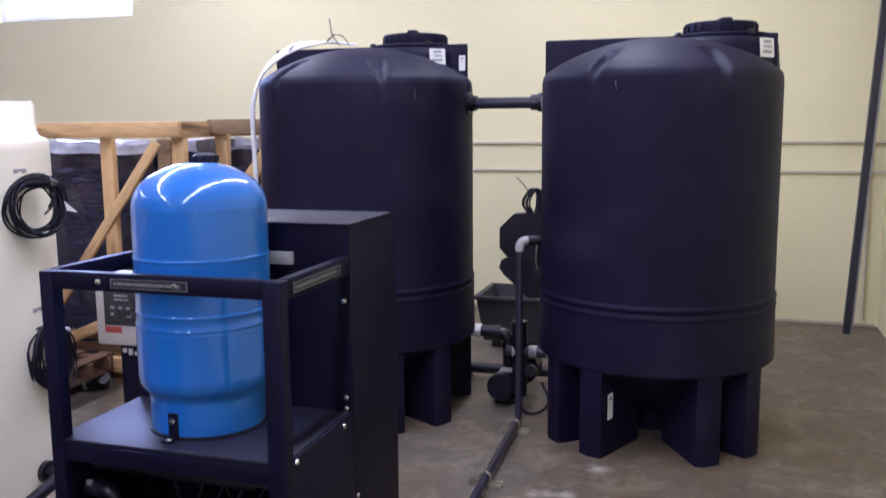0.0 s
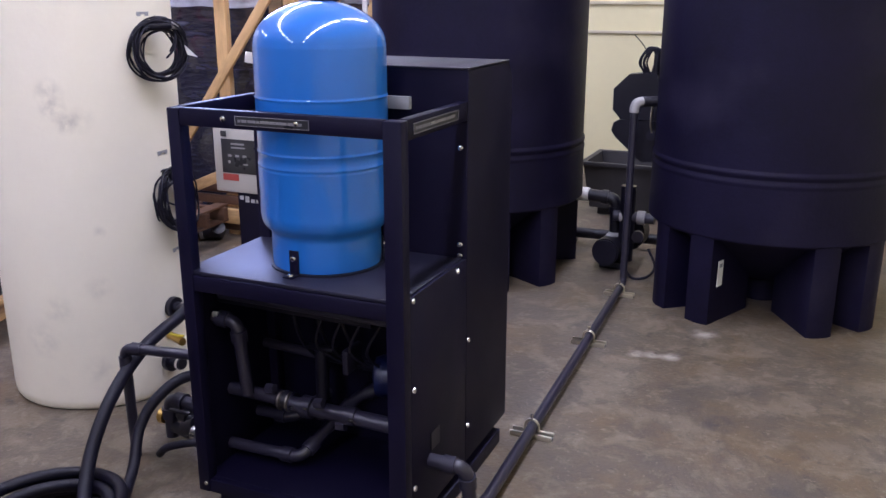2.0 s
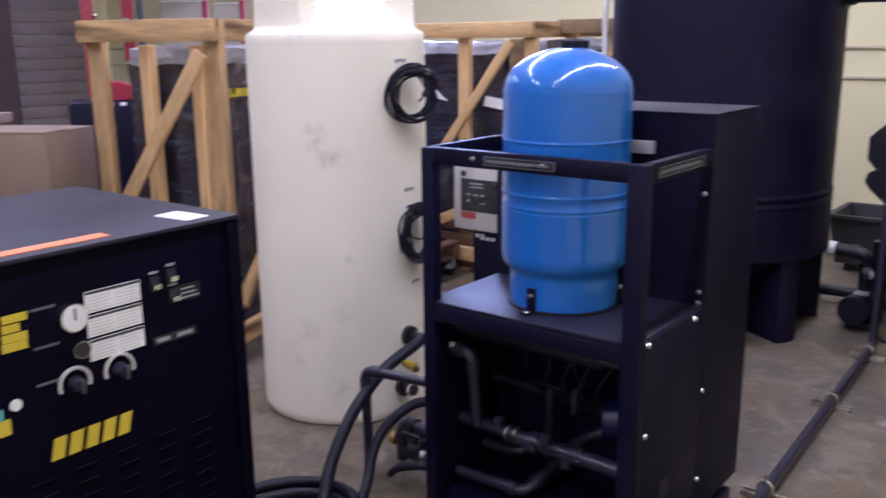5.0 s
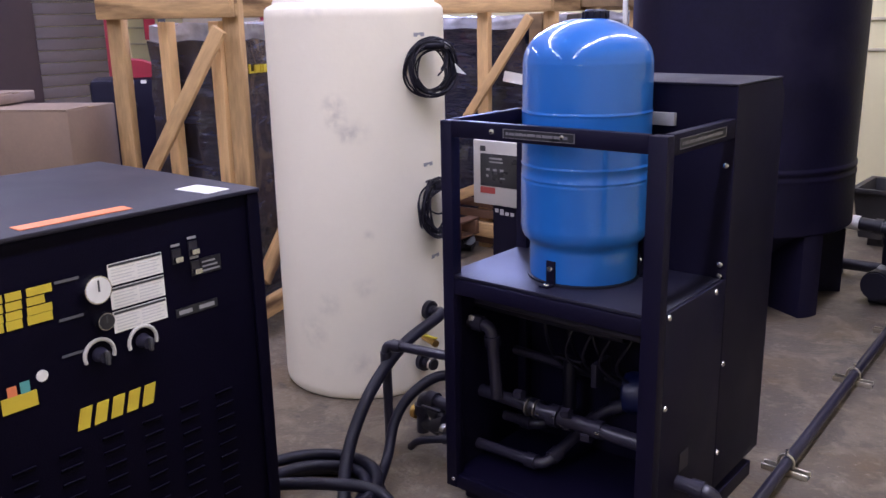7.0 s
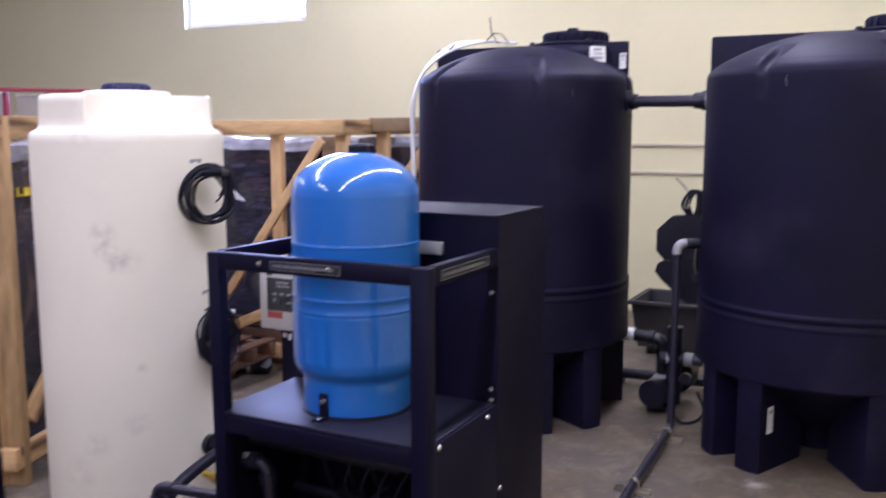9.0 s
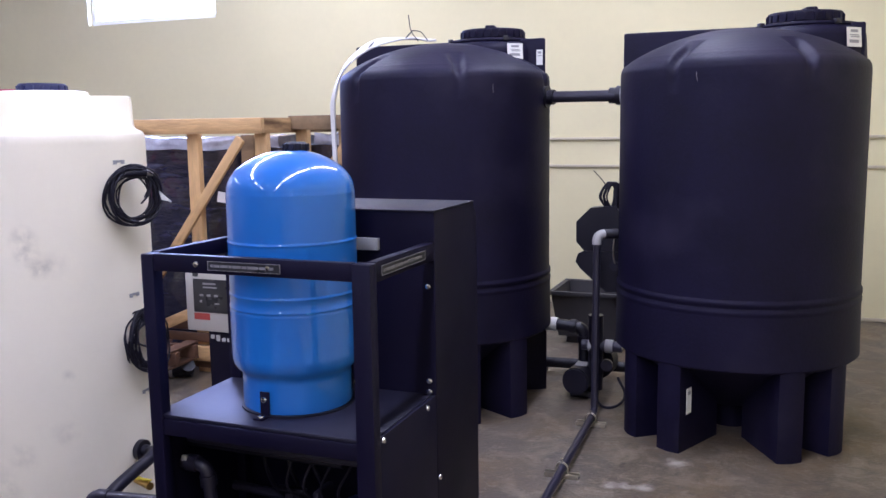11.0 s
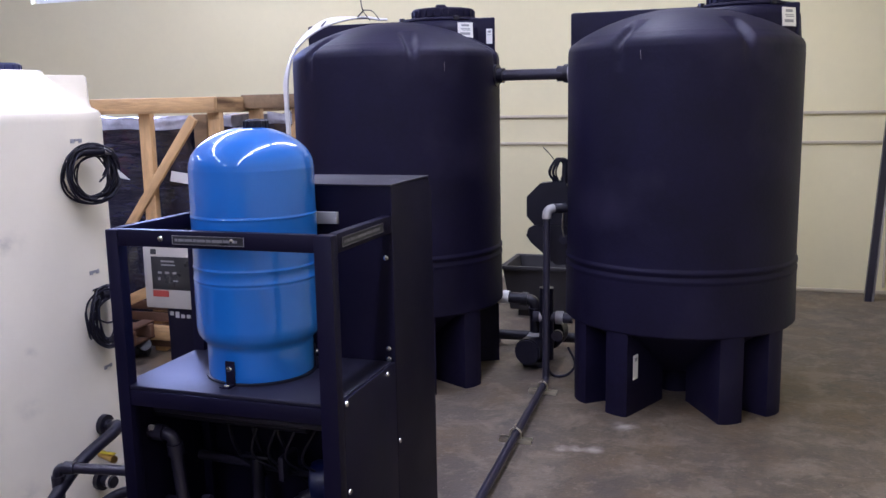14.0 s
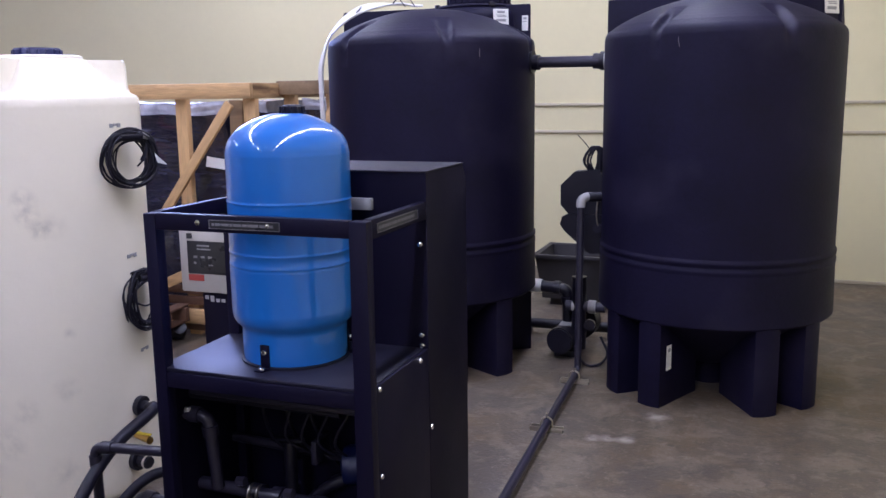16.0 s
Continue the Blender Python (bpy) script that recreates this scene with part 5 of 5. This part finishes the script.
# Set-back post: its shadow is put into the darker wood colour.
timber(crate_a, ma @ Vector((1.43, 0.20, 0.0)), ma @ Vector((1.43, 0.20, 1.58)), 0.10, 0.05, M_WOODDK, "post")
wrapped_load(ma, 0.25, 1.30, 0.24, 0.90, 0.0, 1.56, 5, "dark load in glossy stretch wrap inside the crate")
wrapped_load(ma, 1.33, 1.60, 0.30, 0.90, 0.0, 1.57, 7, "narrow dark load in stretch wrap inside the crate")
paper = single("paper_sheet", moved(rect(-0.09, 0.10, -0.002, 0.001, -0.035, 0.035), pose(-3.10, 4.806, 1.16, -6, 8, 3)), M_PAPER, "white paper sheet stuck on the wrapped load", "paper")
crate_b, mb = crate(-2.70, 4.95, 0, 1.30, 0.9, 1.70, "weathered dark timber crate frame half hidden by the tank",
                    brace=((0.05, 1.0, 0.5, 1.58, -0.04),), posts=(0.06, 0.38, 1.2), rail_mat=M_WOODDK, rail_h=0.09, back=False)
wrapped_load(mb, 0.06, 0.40, 0.16, 0.8, 0.0, 1.58, 9, "grey film-wrapped load inside the weathered crate")
pallet(-4.30, 4.0, 0.0, 2, "worn pine pallet lying on the floor by the crate", 0.95, 0.5)
pallet(-4.27, 3.99, 0.1215, 3, "worn pine pallet stacked on another", 1.1, 0.5)
pallet(-3.9, 1.62, 0.0, 20, "pine pallet under the crate's edge", 0.9, 0.5)
t = thing("pipe_offcut", -3.35, 4.46, 0.005, "short black plastic pipe fitting lying on the floor", "pipe fitting")
part("pipe", rod(bm_new(), (-3.46, 4.42, 0.056), (-3.24, 4.50, 0.056), 0.05, 18), M_PVC_DK, t)
part("clamp", rod(bm_new(), (-3.37, 4.4527, 0.056), (-3.35, 4.46, 0.056), 0.056, 18), M_PVC_LT, t)
part("elbow", rod(bm_new(), (-3.26, 4.493, 0.056), (-3.22, 4.44, 0.10), 0.042, 16), M_PVC_DK, t)
timber(crate_a, (-3.60, 4.56, 0.28), (-3.03, 4.56, 0.52), 0.07, 0.022, M_WOOD, "brace", up=(0, 1, 0))
for k, z in enumerate((0.06, 0.15, 0.235, 0.31)):
    timber(crate_a, (-4.25, 4.63 + 0.012 * (k % 2), z), (-2.74, 4.63, z + 0.01), 0.026, 0.06, M_PALLET, "base_board")

# ---- far left: boxes and the red rack ----


def carton(x, y, z, turn, w, d, h, label):
    t = thing("cardboard_box", x, y, z, label, "cardboard box", "cartons")
    m = pose(x, y, z, 0, 0, turn)
    part("carton_body", moved(rect(-w / 2, w / 2, -d / 2, d / 2, 0, h, 0.006), m), M_CARD, t)
    part("tape", moved(rect(-w / 2 - 0.001, w / 2 + 0.001, -0.025, 0.025, h - 0.004, h + 0.001), m), M_WOODDK, t)
    part("flap", moved(rect(-w / 2 + 0.004, w / 2 - 0.004, -d / 2, -0.03, h + 0.0005, h + 0.006), m), M_CARD, t)
    return t


carton(-4.0, 1.92, 0.0, 32, 0.95, 0.42, 0.60, "large brown cardboard box on the floor")
carton(-4.12, 1.86, 0.61, 30, 0.95, 0.42, 0.57, "brown cardboard box stacked on another")
carton(-4.40, 1.80, 1.19, 35, 0.55, 0.36, 0.05, "flat pale cardboard box on top of the stack")


def red_rack():
    t = thing("red_rack", -7.2, 5.6, 0, "thin red painted steel rack frame with a top rail", "storage rack")
    for x, y in ((-7.25, 5.63), (-7.0, 5.9), (-6.4, 6.75)):
        part("upright", rect(x - 0.022, x + 0.022, y - 0.022, y + 0.022, 0, 1.985, 0.004), M_RED, t)
    timber(t, (-7.85, 4.70, 2.01), (-6.35, 6.80, 2.01), 0.035, 0.035, M_RED, "top_rail")


red_rack()


def lift_mast():
    t = thing("lift_mast", -7.75, 4.86, 0, "pink-red machine mast with chrome bolts and dark channel", "lift")
    m = pose(-7.75, 4.86, 0, 0, 0, 57)
    for u in (-0.21, 0.16):
        part("column", moved(rect(u - 0.05, u + 0.06, -0.05, 0.05, 0.0 if u < 0 else 1.40, 3.0, 0.01), m), M_RED, t)
    part("dark_channel", moved(rect(0.245, 0.32, -0.04, 0.04, 0.0, 3.0, 0.006), m), M_INKDK, t)
    part("cross_plate", moved(rect(-0.27, 0.32, -0.03, 0.03, 2.6, 2.9, 0.006), m), M_RED, t)
    for u, z in ((-0.13, 1.85), (0.15, 1.80)):
        part("chrome_knob", moved(lathe(bm_new(), [(0.01, z - 0.03), (0.035, z - 0.01), (0.035, z + 0.01), (0.01, z + 0.03)], 14), m @ pose(u, -0.07, 0)), M_BOLT, t)


lift_mast()
for u0, u1, tall in ((-0.50, -0.03, 1.975), (0.03, 0.345, 1.955)):
    m = pose(-7.25, 5.70, 0, 0, 0, 47)
    t = thing("sheet_panel", *(m @ Vector(((u0 + u1) / 2, 0, 0))), "pale grey sheet panel standing behind the red rack", "panel", "panels behind the rack")
    part("sheet", moved(rect(u0, u1, 0.02, 0.05, 0.0, tall, 0.004), m), M_GREYSHEET, t)
    part("edge_strip", moved(rect(u0, u1, 0.015, 0.055, tall + 0.0005, tall + 0.014, 0.003), m), M_PAPER, t)
t = thing("machine_heap", -4.95, 3.2, 0, "dark machinery with an orange-red hood behind the crate", "machine")
part("machine_body", moved(rect(-0.35, 0.25, -0.2, 0.2, 0.0, 1.22, 0.03), pose(-4.95, 3.2, 0, 0, 0, 57)), M_STEEL, t)
hood = bm_new()
prism(hood, [(-0.12, 1.225), (0.22, 1.225), (0.10, 1.28), (-0.02, 1.33), (-0.12, 1.34)], -0.15, 0.15, 0.0)
part("hood", moved(hood, pose(-4.95, 3.2, 0, 0, 0, 57) @ Matrix(((1, 0, 0, 0), (0, 0, 1, 0), (0, 1, 0, 0), (0, 0, 0, 1)))), M_RED, t, "orange-red sloped hood")
for k in range(6):
    part("rivet", moved(rect(-0.19 + 0.075 * k, -0.155 + 0.075 * k, -0.205, -0.195, 1.19, 1.212), pose(-4.95, 3.2, 0, 0, 0, 57)), M_PAPER, t)
for k, (u, z) in enumerate(((-0.1, 1.05), (0.05, 0.98), (-0.18, 0.92), (0.12, 0.88))):
    part("fitting", moved(rod(bm_new(), (u, -0.2, z), (u, -0.26, z), 0.028, 12), pose(-4.95, 3.2, 0, 0, 0, 57)), M_ZINC if k % 2 else M_PVC_DK, t)

# ---- post and conduit in the corner ----
t = thing("strut_post", 1.46, 7.325, 0, "dark steel channel post standing near the corner", "post")
b = bm_new()
box(b, 1.425, 1.475, 7.30, 7.306, 0, ZC)
box(b, 1.425, 1.431, 7.306, 7.36, 0, ZC)
box(b, 1.469, 1.475, 7.306, 7.36, 0, ZC)
part("channel", moved(b, Matrix(((1, 0, 0.055, 0), (0, 1, 0, 0), (0, 0, 1, 0), (0, 0, 0, 1)))), M_PVC, t)
part("edge_strip", moved(rect(1.478, 1.496, 7.31, 7.33, 0.0, ZC, 0.003), Matrix(((1, 0, 0.055, 0), (0, 1, 0, 0), (0, 0, 1, 0), (0, 0, 0, 1)))), M_PVC_LT, t, "pale strip along the post")
t = thing("wall_conduit", 1.60, YB - 0.02, 0.3, "thin painted conduit running up the wall", "conduit")
part("conduit", rod(bm_new(), (1.60, YB - 0.016, 0.06), (1.60, YB - 0.016, ZC), 0.012, 10), M_WALLTRIM, t)
